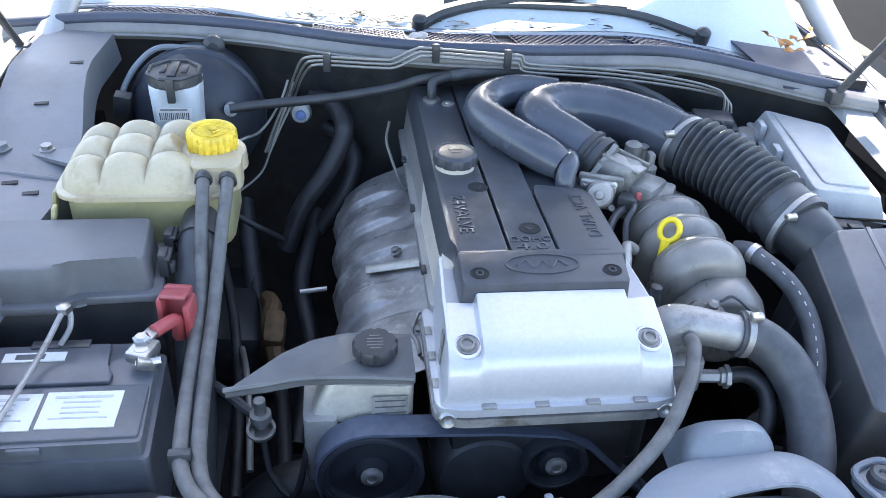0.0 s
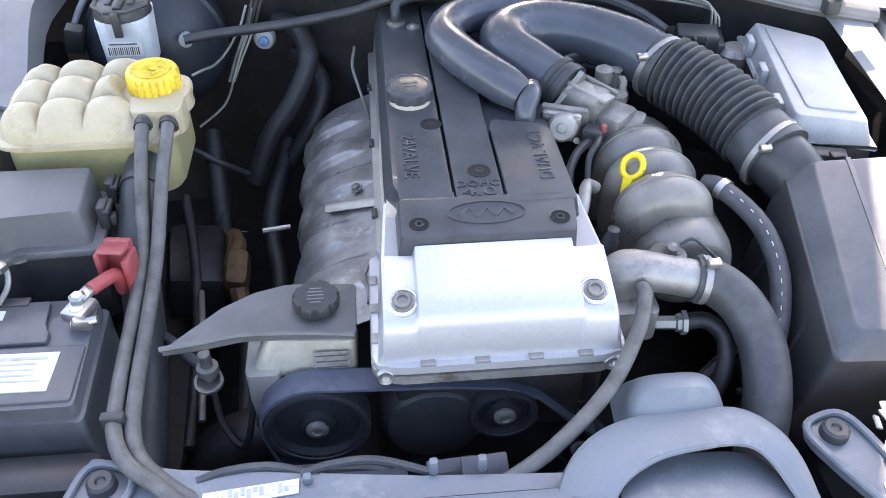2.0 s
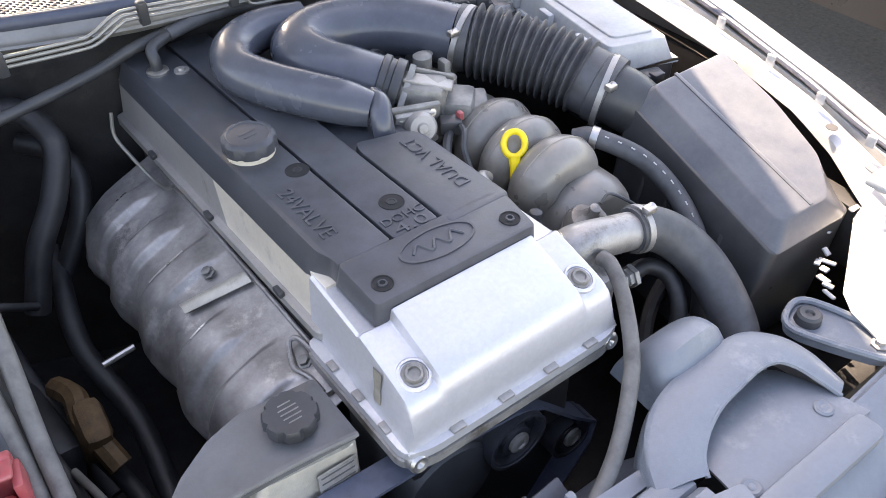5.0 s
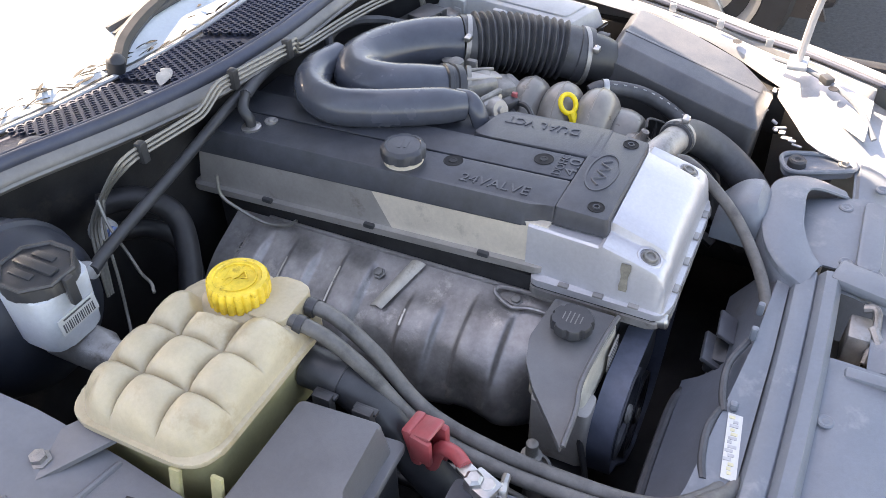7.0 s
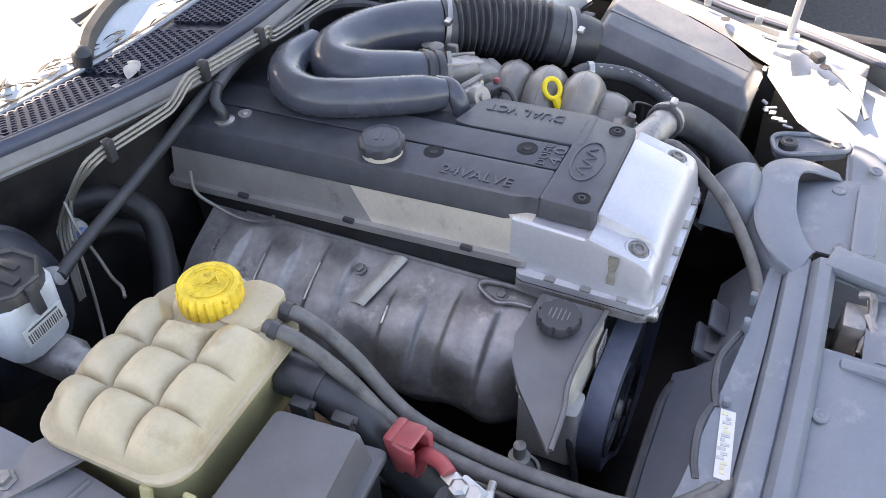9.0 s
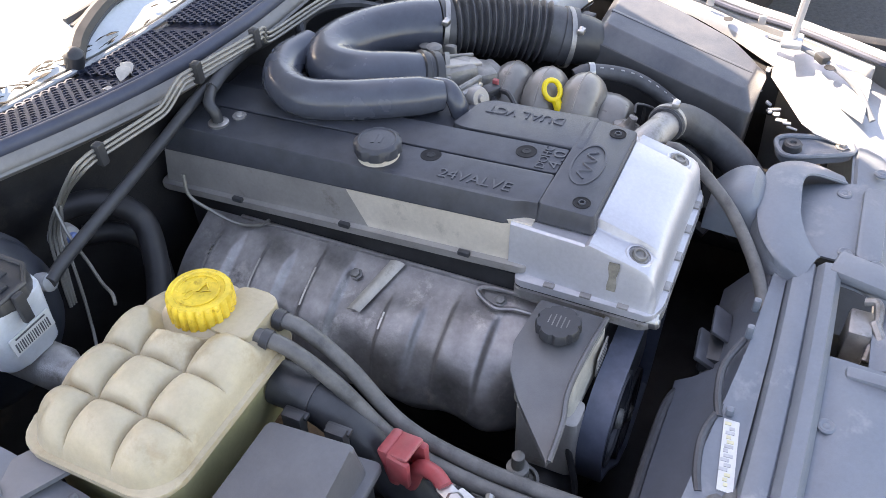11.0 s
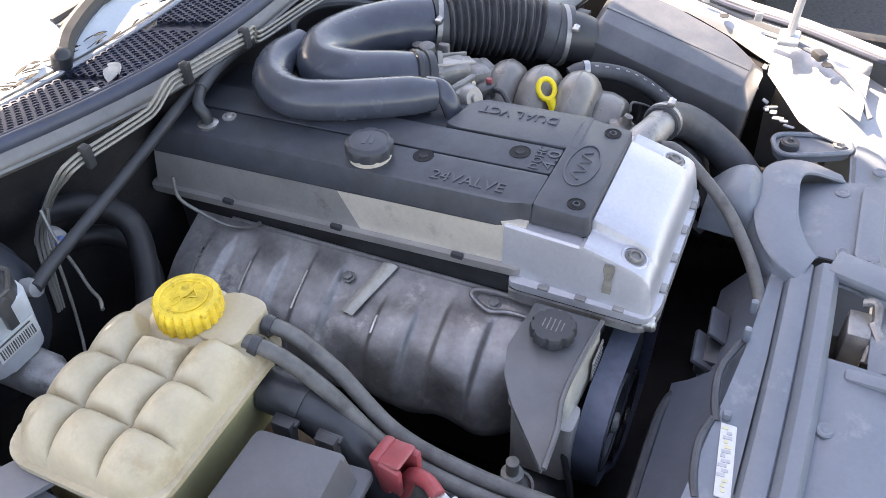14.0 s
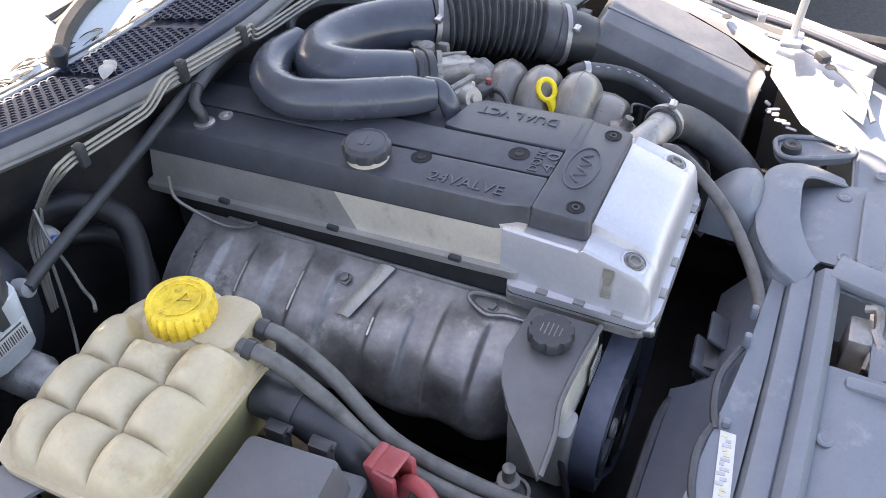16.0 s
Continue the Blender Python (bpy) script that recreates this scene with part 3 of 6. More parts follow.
for c in ((-0.202, -0.258, 0.7655), (0.09, -0.290, 0.778), (0.33, -0.285, 0.769), (-0.36, -0.268, 0.7665), (-0.28, -0.42, 0.752)):
    part("rivet", rivet(c), GREY, front)
st = part("sticker", prism([(-0.331, -0.176), (-0.331, -0.158), (-0.231, -0.148), (-0.231, -0.166)], 0.7575, 0.7590, 0.0), LABEL, front, "worn white warning sticker")
random.seed(4)
for i in range(14):
    x = -0.322 + 0.0065 * i
    y0 = -0.165 + 0.100 * (x + 0.329)
    part("print_bar", box((x, y0 + random.uniform(-0.003, 0.003), 0.7594), (0.0045, random.uniform(0.004, 0.011), 0.0006), 0.0, (0, 0, 6)), random.choice([PRINT, INKRED, PRINT, INKYEL]) if i > 2 else INKYEL, st)

# shroud pieces behind the support
TRIM = [(-0.44, -0.085, 0.640), (-0.36, -0.075, 0.655), (-0.293, -0.073, 0.662), (-0.23, -0.073, 0.666), (-0.166, -0.075, 0.664), (-0.130, -0.083, 0.660), (-0.115, -0.097, 0.655)]
part("fan_shroud", sheet(lambda u, v: (-0.44 + 0.325 * u, -0.077 - 0.075 * v ** 0.8, 0.645 + 0.018 * min(1, u * 2) + 0.090 * v), lin(0, 1, 14), lin(0, 1, 6), 0.004), SHROUD, front, "grey fan shroud panel")
part("fan_shroud", sheet(lambda u, v: (-0.115 + 0.215 * u, -0.105 - 0.057 * v, 0.655 + 0.096 * v), lin(0, 1, 14), lin(0, 1, 5), 0.004), SHROUD, front, "grey fan shroud panel")
for c, s in (((-0.026, -0.116, 0.706), (0.055, 0.030, 0.006)), ((-0.062, -0.106, 0.686), (0.060, 0.034, 0.008))):
    part("shroud_ledge", box(c, s, 0.0025, (30, 0, 4)), BATT, front)
part("shroud_pad", prism(rounded([(-0.082, -0.098), (-0.036, -0.098), (-0.036, -0.145), (-0.082, -0.145)], 0.006), 0.660, 0.690, 0.002), BLACK, front)
for x, h in ((-0.222, 0.012), (-0.088, 0.022), (-0.036, 0.022)):
    part("edge_clip", box((x, -0.152, 0.757 + h / 2), (0.010, 0.010, h), 0.003), GREY, front)
part("edge_trim", tube(TRIM, 0.0065, 8, 6), RUBBER, front, "black edge trim")

for c in ((-0.20, -0.140, 0.756), (-0.31, -0.138, 0.755)):
    part("loom_on_shroud", tube([(c[0] - 0.03, c[1] - 0.002, c[2]), (c[0], c[1] + 0.006, c[2] + 0.003), (c[0] + 0.05, c[1] + 0.008, c[2] + 0.003), (c[0] + 0.11, c[1] - 0.008, c[2] - 0.004)], 0.005, 8, 6), RUBBER, front, "black taped loom")
# slots, plugs and bolts of the inner wings; slots are flat, their shade painted on
for x, y in ((-0.735, 0.40), (-0.755, 0.33), (-0.70, 0.375), (-0.73, 0.58), (-0.70, 0.70)):
    part("wing_slot", box((x, y, left_top(x, y) + 0.0006), (0.022, 0.010, 0.002), 0.0, (0, 0, 10)), DEEP, car, "flat patch painted with the shade of a slot")
part("wing_rib", tube([(-0.79, 0.43, left_top(-0.79, 0.43)), (-0.73, 0.425, left_top(-0.73, 0.425)), (-0.66, 0.42, left_top(-0.66, 0.42))], 0.004, 8, 4), UNDER, car)
part("wing_bolt", lathe([(0.016, 0), (0.015, 0.002), (0.010, 0.003), (0.010, 0.009), (0.003, 0.010)], (-0.765, 0.475, left_top(-0.765, 0.475)), (0, 0, 1), 6), UNDER, car)
for y in (-0.04, 0.06, 0.16, 0.27, 0.40):
    x = right_seam(y) - 0.028
    part("trim_clip", box((x, y, 0.858 + 0.07 * max(0, y) / 0.7), (0.006, 0.014, 0.018), 0.0025), PAINT, car, "small pale trim clip")
# holes as flat discs, shade inside painted near-black
for c in ((0.615, 0.02), (0.62, 0.20), (0.50, -0.17)):
    part("wing_hole", lathe([(0.009, 0), (0.009, 0.001), (0.001, 0.001)], (*c, 0.8435 + 0.07 * max(0, c[1]) / 0.7), (0, 0, 1), 14), DEEP, car, "flat disc painted with the shade of a hole")
# near-black block added as the shade of the gap
part("side_gap_shade", prism([(0.55, -0.10), (0.585, -0.10), (0.60, 0.22), (0.59, 0.22)], 0.70, 0.79, 0.002), DEEP, car)
# small pale chips added as bright specks in the gap
random.seed(7)
for i in range(7):
    part("gap_speck", box((random.uniform(0.55, 0.59), random.uniform(-0.10, 0.02), random.uniform(0.76, 0.81)), (0.008, random.uniform(0.010, 0.022), 0.004), 0.002, (random.uniform(-40, 40), random.uniform(-40, 40), random.uniform(0, 90))), PAINT, car)
for x, y, w in ((0.515, -0.068, 0.018), (0.452, -0.095, 0.016), (0.478, -0.090, 0.012), (0.462, -0.102, 0.022), (0.430, -0.118, 0.020), (0.425, -0.128, 0.014), (0.412, -0.138, 0.018), (0.447, -0.108, 0.012)):
    part("gap_speck", box((x, y, 0.768), (w, 0.008, 0.004), 0.0015, (random.uniform(-30, 30), random.uniform(-30, 30), random.uniform(0, 120))), PAINT, car)
part("headlight_cable", tube([(0.575, -0.06, 0.845), (0.545, -0.12, 0.848), (0.515, -0.17, 0.842), (0.475, -0.22, 0.828), (0.43, -0.255, 0.80)], 0.005, 8), GREY, car)
part("headlight_plug", box((0.522, -0.155, 0.848), (0.024, 0.018, 0.014), 0.003, (0, 0, 40)), BLACK, car)


def corner_edge(y):
    return float(np.interp(y, [-0.39, -0.25, -0.16, -0.08], [0.40, 0.385, 0.40, 0.545]))


part("front_corner", sheet(lambda u, v: (corner_edge(-0.08 - 0.31 * v) * (1 - u) + (right_seam(-0.08 - 0.31 * v) + 0.004) * u, -0.08 - 0.31 * v, 0.784 + 0.046 * math.sin(u * 1.57) - 0.012 * v - 0.05 * v * v), lin(0, 1, 12), lin(0, 1, 14), 0.004), PAINT, car, "bright front corner panel")


# ---- engine ----
EMB = material("worn_badge_plastic", (0.052, 0.056, 0.066), 0.42, 0, 0.2, 30, 800, 0.1)
def zt(y):
    """Top of the black lid."""
    return 0.9035 - 0.036 * (y - 0.2)


def zc(y):
    """Datum of the cast cover below the lid."""
    return 0.9 - 0.055 * (y - 0.2)


engine = thing("engine_block", (0, 0.3, 0.35), "dark grimy straight six engine block", "engine")
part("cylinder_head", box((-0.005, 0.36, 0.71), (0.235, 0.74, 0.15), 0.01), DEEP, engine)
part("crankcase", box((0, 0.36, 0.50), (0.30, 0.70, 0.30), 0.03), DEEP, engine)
part("timing_case", prism(rounded([(-0.14, 0.022), (0.15, 0.022), (0.15, 0.10), (-0.14, 0.10)], 0.02), 0.45, 0.778, 0.006), BLACK, engine, "dark timing case")
part("crankcase_dome", lathe([(0.07, 0), (0.07, 0.03), (0.06, 0.045), (0.02, 0.052)], (-0.075, 0.03, 0.655), (0, -1, 0), 28), BLACK, engine)

cover = thing("valve_cover", (0, 0.3, 0.79), "silver cast valve cover with a black plastic lid", "engine cover")
# front stretch has sunlight painted in as a paler colour, rear is grimier
for name, y0, y1, y2, mat, lab in (("cover_body", 0.14, 0.385, 0.425, BANDPALE, "silver cast side with a sun patch put into its pale colour"), ("cover_body_rear", 0.385, 0.755, 0.748, BAND, "grimy silver cast side, duller outside the painted sun patch")):
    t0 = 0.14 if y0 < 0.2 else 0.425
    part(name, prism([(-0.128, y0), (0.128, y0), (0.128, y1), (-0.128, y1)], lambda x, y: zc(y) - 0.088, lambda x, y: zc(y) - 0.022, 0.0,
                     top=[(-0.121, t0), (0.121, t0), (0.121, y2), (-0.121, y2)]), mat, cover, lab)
part("gasket_flange", prism(rounded([(-0.138, 0.14), (0.138, 0.14), (0.138, 0.765), (-0.138, 0.765)], 0.012), lambda x, y: zc(y) - 0.098, lambda x, y: zc(y) - 0.086, 0.002), BAND, cover)
for y in (0.23, 0.42, 0.61):
    part("flange_clip", box((-0.138, y, zc(y) - 0.084), (0.008, 0.018, 0.008), 0.002), BLACK, cover)

# black lid: long left strip, raised front right block, lower rear right strip
lid = part("lid", prism(rounded([(-0.124, 0.176), (-0.110, 0.152), (-0.110, 0.136), (-0.0388, 0.136), (-0.0428, 0.748), (-0.124, 0.748)], 0.004, 2), lambda x, y: zc(y) - 0.028, lambda x, y: zt(y), 0.005, 3,
                        top=rounded([(-0.112, 0.170), (-0.106, 0.152), (-0.106, 0.138), (-0.0396, 0.138), (-0.0436, 0.738), (-0.112, 0.738)], 0.004, 2)), LID, cover, "black plastic lid")
# middle panel, let in a little lower between two grooves
part("lid_panel", prism(rounded([(-0.0360, 0.136), (0.0240, 0.136), (0.0240, 0.748), (-0.0400, 0.748)], 0.003, 2), lambda x, y: zc(y) - 0.028, lambda x, y: zt(y) - 0.0005, 0.003, 3,
                        top=rounded([(-0.0353, 0.138), (0.0233, 0.138), (0.0233, 0.738), (-0.0393, 0.738)], 0.003, 2)), LID, lid)
part("lid_block", prism(rounded([(0.026, 0.120), (0.120, 0.120), (0.118, 0.288), (0.108, 0.312), (0.032, 0.330), (0.026, 0.30)], 0.008, 3), lambda x, y: zt(y) - 0.04, lambda x, y: zt(y) + 0.001, 0.004, 3,
                        top=rounded([(0.027, 0.120), (0.112, 0.120), (0.110, 0.284), (0.101, 0.303), (0.032, 0.322), (0.027, 0.30)], 0.008, 3)), LID, lid)
part("lid_valley", prism([(0.022, 0.315), (0.118, 0.29), (0.118, 0.745), (0.022, 0.745)], lambda x, y: zt(y) - 0.05, lambda x, y: zt(y) - 0.018, 0.004), LID, lid)
part("name_plate", prism(rounded([(-0.112, 0.140), (-0.112, 0.060), (0.100, 0.060), (0.110, 0.128), (0.100, 0.138)], 0.006, 3), lambda x, y: 0.880, lambda x, y: 0.907 - 0.05 * max(0, 0.075 - y), 0.003, 3,
                         top=rounded([(-0.106, 0.138), (-0.107, 0.064), (0.099, 0.062), (0.107, 0.124), (0.098, 0.135)], 0.006, 3)), LID, lid, "black badge plate")
# holes, as flat discs with the shade inside painted near-black
HOLESHADE = material("painted_recess_shade", (0.008, 0.008, 0.009), 0.8, 0, 0.1, 30, 400, 0.0)
# bolt steel darkened by the shade of its hole
SHADEBOLT = material("shaded_bolt_steel", (0.022, 0.023, 0.026), 0.6, 0.3, 0.2, 30, 400, 0.0)
for c in ((-0.053, 0.316), (-0.001, 0.193)):
    z = zt(c[1])
    part("lid_recess", lathe([(0.0150, 0.0), (0.0148, 0.0006), (0.0135, 0.0006), (0.0133, 0.0003), (0.001, 0.0003)], (*c, z), (0, 0.036, 1), 24), HOLESHADE, lid, "flat round disc painted with the shade of a recess")
    part("recess_bolt", lathe([(0.0065, 0), (0.0062, 0.0009), (0.004, 0.0009), (0.0035, 0.0004), (0.001, 0.0004)], (*c, z + 0.0003), (0, 0.036, 1), 12), SHADEBOLT, lid)
part("letters", lettering("24VALVE", Matrix.Translation((-0.088, 0.235, zt(0.235) + 0.0006)) @ pose(0, 0, 0, -2.06, 0, 0) @ pose(0, 0, 0, 0, 0, -90), 0.0275), EMB, lid, "raised letters 24VALVE")
part("letters", lettering("DUAL VCT", Matrix.Translation((0.085, 0.226, zt(0.226) + 0.001)) @ pose(0, 0, 0, -2.06, 0, 0) @ pose(0, 0, 0, 0, 0, 90), 0.0255), EMB, lid, "raised letters DUAL VCT")
part("letters", lettering("DOHC", Matrix.Translation((-0.006, 0.1635, zt(0.16))) @ pose(0, 0, 0, -2.06, 0, 0), 0.0185), EMB, lid, "raised letters DOHC")
part("letters", lettering("4.0", Matrix.Translation((-0.006, 0.1455, zt(0.146))) @ pose(0, 0, 0, -2.06, 0, 0) @ Matrix.Diagonal((1.45, 1, 1, 1)), 0.025), EMB, lid, "raised number 4.0")


def oval(c, a, b, w, h):
    verts, faces = [], []
    n = 40
    for k, (q, z) in enumerate(((0, 0), (0, h), (w, h), (w, 0))):
        for i in range(n):
            t = 2 * math.pi * i / n
            verts.append((c[0] + (a - q) * math.cos(t), c[1] + (b - q) * math.sin(t), c[2] + z))
    for k in range(3):
        for i in range(n):
            j = (i + 1) % n
            faces.append([k * n + i, k * n + j, (k + 1) * n + j, (k + 1) * n + i])
    return from_faces(verts, faces)


part("badge_rim", oval((-0.003, 0.1035, 0.9065), 0.048, 0.0225, 0.0028, 0.0018), EMB, lid, "raised oval badge rim")
part("badge_mark", tube([(-0.036, 0.101, 0.9067), (-0.023, 0.112, 0.9070), (-0.014, 0.096, 0.9070), (-0.002, 0.110, 0.9070), (0.008, 0.096, 0.9070), (0.018, 0.110, 0.9070), (0.028, 0.098, 0.9067)], 0.0020, 6, 6), EMB, lid, "plain raised badge stroke")
for x in (-0.085, 0.083):
    # hardly any depth: the seat's shade is in its black colour
    part("screw_seat", lathe([(0.0120, -0.002), (0.0118, 0.0010), (0.0108, 0.0010), (0.0104, 0.0002), (0.001, 0.0002)], (x, 0.0865, 0.9067), (0, -0.02, 1), 24), HOLESHADE, lid, "shallow round screw seat with its shade painted black")
    part("lid_screw", screw_bm((x, 0.0865, 0.9048), (0, -0.02, 1), 0.0068, 0.004, False), EMB, lid, "grey cap screw in a round seat")

# silver front cover
FP = [(0.168, 0.8905), (0.120, 0.8905), (0.066, 0.8905), (0.060, 0.8965), (0.000, 0.877), (-0.016, 0.870), (-0.024, 0.863), (-0.029, 0.850), (-0.033, 0.825), (-0.035, 0.806)]


def front_cover():
    """Outer shell of the front cover: a low crown over a splayed skirt."""
    half_x = [(0.139, 0.0), (0.1385, 0.02), (0.1335, 0.78), (0.1320, 0.84), (0.1285, 0.865), (0.110, 0.850), (0.0975, 0.845), (0.0955, 0.86), (0.0925, 0.985), (0.0905, 1.0), (0.05, 1.0)]
    xs = [(-x, k) for x, k in half_x] + [(0.0, 1.0)] + half_x[::-1]
    rows = []
    for y, z in FP:
        row = []
        for x, k in xs:
            flare = 0.004 * max(0, (0.05 - y) / 0.08) * (1 - k)
            row.append((x * (1 - 0.05 * max(0, (y - 0.06) / 0.11)) + math.copysign(flare, x), y, 0.802 + (z - 0.802) * k))
        rows.append(row)
    n, m = len(xs), len(rows)
    verts = [p for r in rows for p in r]
    faces = [[j * n + i, j * n + i + 1, (j + 1) * n + i + 1, (j + 1) * n + i] for j in range(m - 1) for i in range(n - 1)]
    k = len(verts)
    verts += [(p[0], p[1], 0.80) for p in rows[0]] + [(p[0], p[1], 0.80) for p in rows[-1]]
    faces += [[i, i + 1, k + i + 1, k + i] for i in range(n - 1)]
    faces += [[(m - 1) * n + i, (m - 1) * n + i + 1, k + n + i + 1, k + n + i] for i in range(n - 1)]
    return from_faces(verts, faces)


fc = part("front_cover", front_cover(), SILVER, cover, "bright silver front cover", 32)
part("brown_drip", sheet(lambda u, v: (-0.1362 - 0.0030 * u, 0.0245 + (0.013 - 0.003 * u + 0.002 * math.sin(9 * u)) * (v - 0.5), 0.867 - 0.046 * u), lin(0, 1, 9), lin(0, 1, 4), 0.0006), STAINED, fc, "brown dried drip")
part("front_flange", prism(rounded([(-0.148, 0.155), (-0.148, -0.034), (-0.12, -0.043), (0.12, -0.043), (0.148, -0.034), (0.148, 0.155)], 0.012), 0.792, 0.8035, 0.003), SILVER, fc, "silver flange")
part("front_gasket", prism(rounded([(-0.146, 0.155), (-0.146, -0.032), (-0.12, -0.040), (0.12, -0.040), (0.146, -0.032), (0.146, 0.155)], 0.012), 0.7885, 0.7925, 0.0), BLACK, fc)
part("lower_flange", prism(rounded([(-0.150, 0.155), (-0.150, -0.030), (-0.12, -0.044), (0.12, -0.044), (0.150, -0.030), (0.150, 0.155)], 0.012), 0.776, 0.7885, 0.003), ALLOY, fc, "grey cast lower flange")
for x in (-0.085, -0.022, 0.040, 0.098):
    part("flange_slot", box((x, -0.0385, 0.8045), (0.017, 0.009, 0.004), 0.001), ALLOY, fc, "small grey slot")
for y in (0.005, 0.055, 0.105):
    for s in (-1, 1):
        part("flange_slot", box((s * 0.1435, y, 0.8045), (0.009, 0.015, 0.004), 0.001), ALLOY, fc)
for x in (-0.11, 0.11):
    part("boss", lathe([(0.021, -0.03), (0.0185, 0.0), (0.017, 0.0015), (0.0148, 0.0015), (0.0143, -0.001), (0.001, -0.001)], (x, 0.0, 0.8665), (math.copysign(0.06, x), -0.28, 1), 26), SILVER, fc)
    part("cover_screw", screw_bm((x, 0.0, 0.8662), (math.copysign(0.06, x), -0.28, 1), 0.0132, 0.0055), GRIME, fc, "steel socket screw with a washer")
for x in (-0.134, 0.131):
    part("corner_bolt", merge(lathe([(0.0115, -0.012), (0.0115, 0.01), (0.009, 0.013), (0.005, 0.012), (0.002, 0.008)], (x, -0.030, 0.785), (0, -1, 0.15), 18)), STEEL, fc, "steel corner bolt")

# filler cap
cap = thing("oil_filler_cap", (-0.078, 0.386, zt(0.386)), "black fluted oil filler cap on a bright neck", "oil cap")
part("neck", lathe([(0.030, -0.002), (0.030, 0.009), (0.026, 0.011)], (-0.078, 0.386, zt(0.386)), (0, 0, 1), 26), BANDPALE, cap, "bright metal neck")
part("grip", lathe([(0.028, 0.008), (0.034, 0.0095), (0.034, 0.0235), (0.031, 0.027), (0.027, 0.028), (0.0255, 0.0265), (0.018, 0.0272), (0.009, 0.0278), (0.001, 0.028)], (-0.078, 0.386, zt(0.386)), (0, 0, 1), 40,
                   lambda i, r, h: 1 - (0.08 if i % 5 == 0 and r > 0.028 else 0)), LID, cap)
part("print_mark", merge(box((-0.078, 0.390, zt(0.386) + 0.028), (0.022, 0.006, 0.001), 0.0, (0, 0, 8)), box((-0.078, 0.380, zt(0.386) + 0.028), (0.016, 0.004, 0.001), 0.0, (0, 0, 8))), EMB, cap)

# breather at the rear of the lid
br = thing("breather_hose", (-0.086, 0.659, zt(0.66)), "black breather hose with an elbow on the valve cover", "hose")
part("elbow", tube([(-0.086, 0.659, zt(0.66)), (-0.086, 0.660, 0.905), (-0.082, 0.672, 0.918), (-0.05, 0.69, 0.922)], 0.0085, 12), BLACK, br)
part("seat", lathe([(0.016, -0.002), (0.016, 0.004), (0.010, 0.006)], (-0.086, 0.659, zt(0.66)), (0, 0, 1), 20), STEEL, br, "steel seat ring")
part("pipe", tube([(-0.05, 0.69, 0.922), (0.0, 0.70, 0.925), (0.06, 0.705, 0.925), (0.12, 0.70, 0.92)], 0.010, 10), RUBBER, br)
part("lid_stud", lathe([(0.011, -0.001), (0.011, 0.003), (0.006, 0.003), (0.005, 0.006), (0.001, 0.007)], (-0.058, 0.640, zt(0.64)), (0, 0, 1), 14), ALLOY, br)

# heat shield over the exhaust side
shield = thing("exhaust_heat_shield", (-0.2, 0.38, 0.60), "stained pressed steel heat shield over the exhaust manifold", "heat shield")
SH = [(-0.126, 0.750), (-0.145, 0.742), (-0.158, 0.736), (-0.170, 0.731), (-0.180, 0.7265), (-0.190, 0.722), (-0.201, 0.7165), (-0.212, 0.711), (-0.224, 0.703), (-0.235, 0.693), (-0.245, 0.680), (-0.254, 0.663), (-0.259, 0.646), (-0.261, 0.628), (-0.258, 0.610), (-0.248, 0.594), (-0.230, 0.584)]
PADS = ((0.620, 2, 0.020), (0.528, 2, 0.024), (0.432, 1, 0.026), (0.300, 4, 0.027), (0.200, 2, 0.032))


def pad_height(y, k):
    """Raised pads of the pressing, each with a steep edge all round."""
    h = 0.0
    for c, k0, w in PADS:
        a = 1 / (1 + math.exp((abs(y - c) - w) / 0.0016))
        b = 1 / (1 + math.exp((k0 + 0.6 - k) / 0.35))
        h = max(h, a * b)
    return h


def shield_at(y, k):
    x, z = SH[int(k)]
    w = min(1, max(0, (int(k) - 6) / 5))
    lobe = math.cos((y - 0.25 + 0.10 * w * w) * 2 * math.pi / 0.125)
    end = max(0, (0.165 - y) / 0.06) + 0.3 * max(0, (y - 0.63) / 0.06)
    h = 0.0085 * pad_height(y, k)
    return (x - 0.0045 * lobe * w + 0.05 * end * end * w - 0.45 * h, y, z - 0.022 * end * end * (0.3 + w) + h - 0.014 * (y - 0.34))


part("shield_plate", sheet(shield_at, lin(0.105, 0.685, 280), range(len(SH)), 0.0025), SHIELD, shield, "stained grey steel plate", 60)
part("bare_strap", sheet(lambda u, v: (-0.134 - 0.082 * u, 0.338 + 0.034 * u + 0.024 * (1 - 0.15 * u) * (v - 0.5), 0.7550 - 0.445 * 0.082 * u + 0.0035 * math.sin(v * math.pi)), lin(0, 1, 12), lin(0, 1, 7), 0.002), STRAP, shield, "bare bright metal strap")
for c, k0, w in PADS[:4]:
    part("worn_edge", tube([Vector(shield_at(c + w * 0.98, k)) + Vector((0, 0.0005, -0.001)) for k in range(k0 + 2, 9)], 0.0027, 6, 3), SHINE, shield, "worn bright edge")
part("top_hem", tube([(-0.127, y, 0.752 - 0.014 * (y - 0.34)) for y in lin(0.13, 0.62, 12)], 0.0035, 8, 3), SHIELD, shield)
for c in ((-0.165, 0.392, 0.738), (-0.145, 0.172, 0.750)):
    part("shield_bolt", lathe([(0.010, 0), (0.010, 0.002), (0.007, 0.003), (0.007, 0.008), (0.002, 0.009)], c, (-0.4, 0, 1), 6), GRIME, shield)
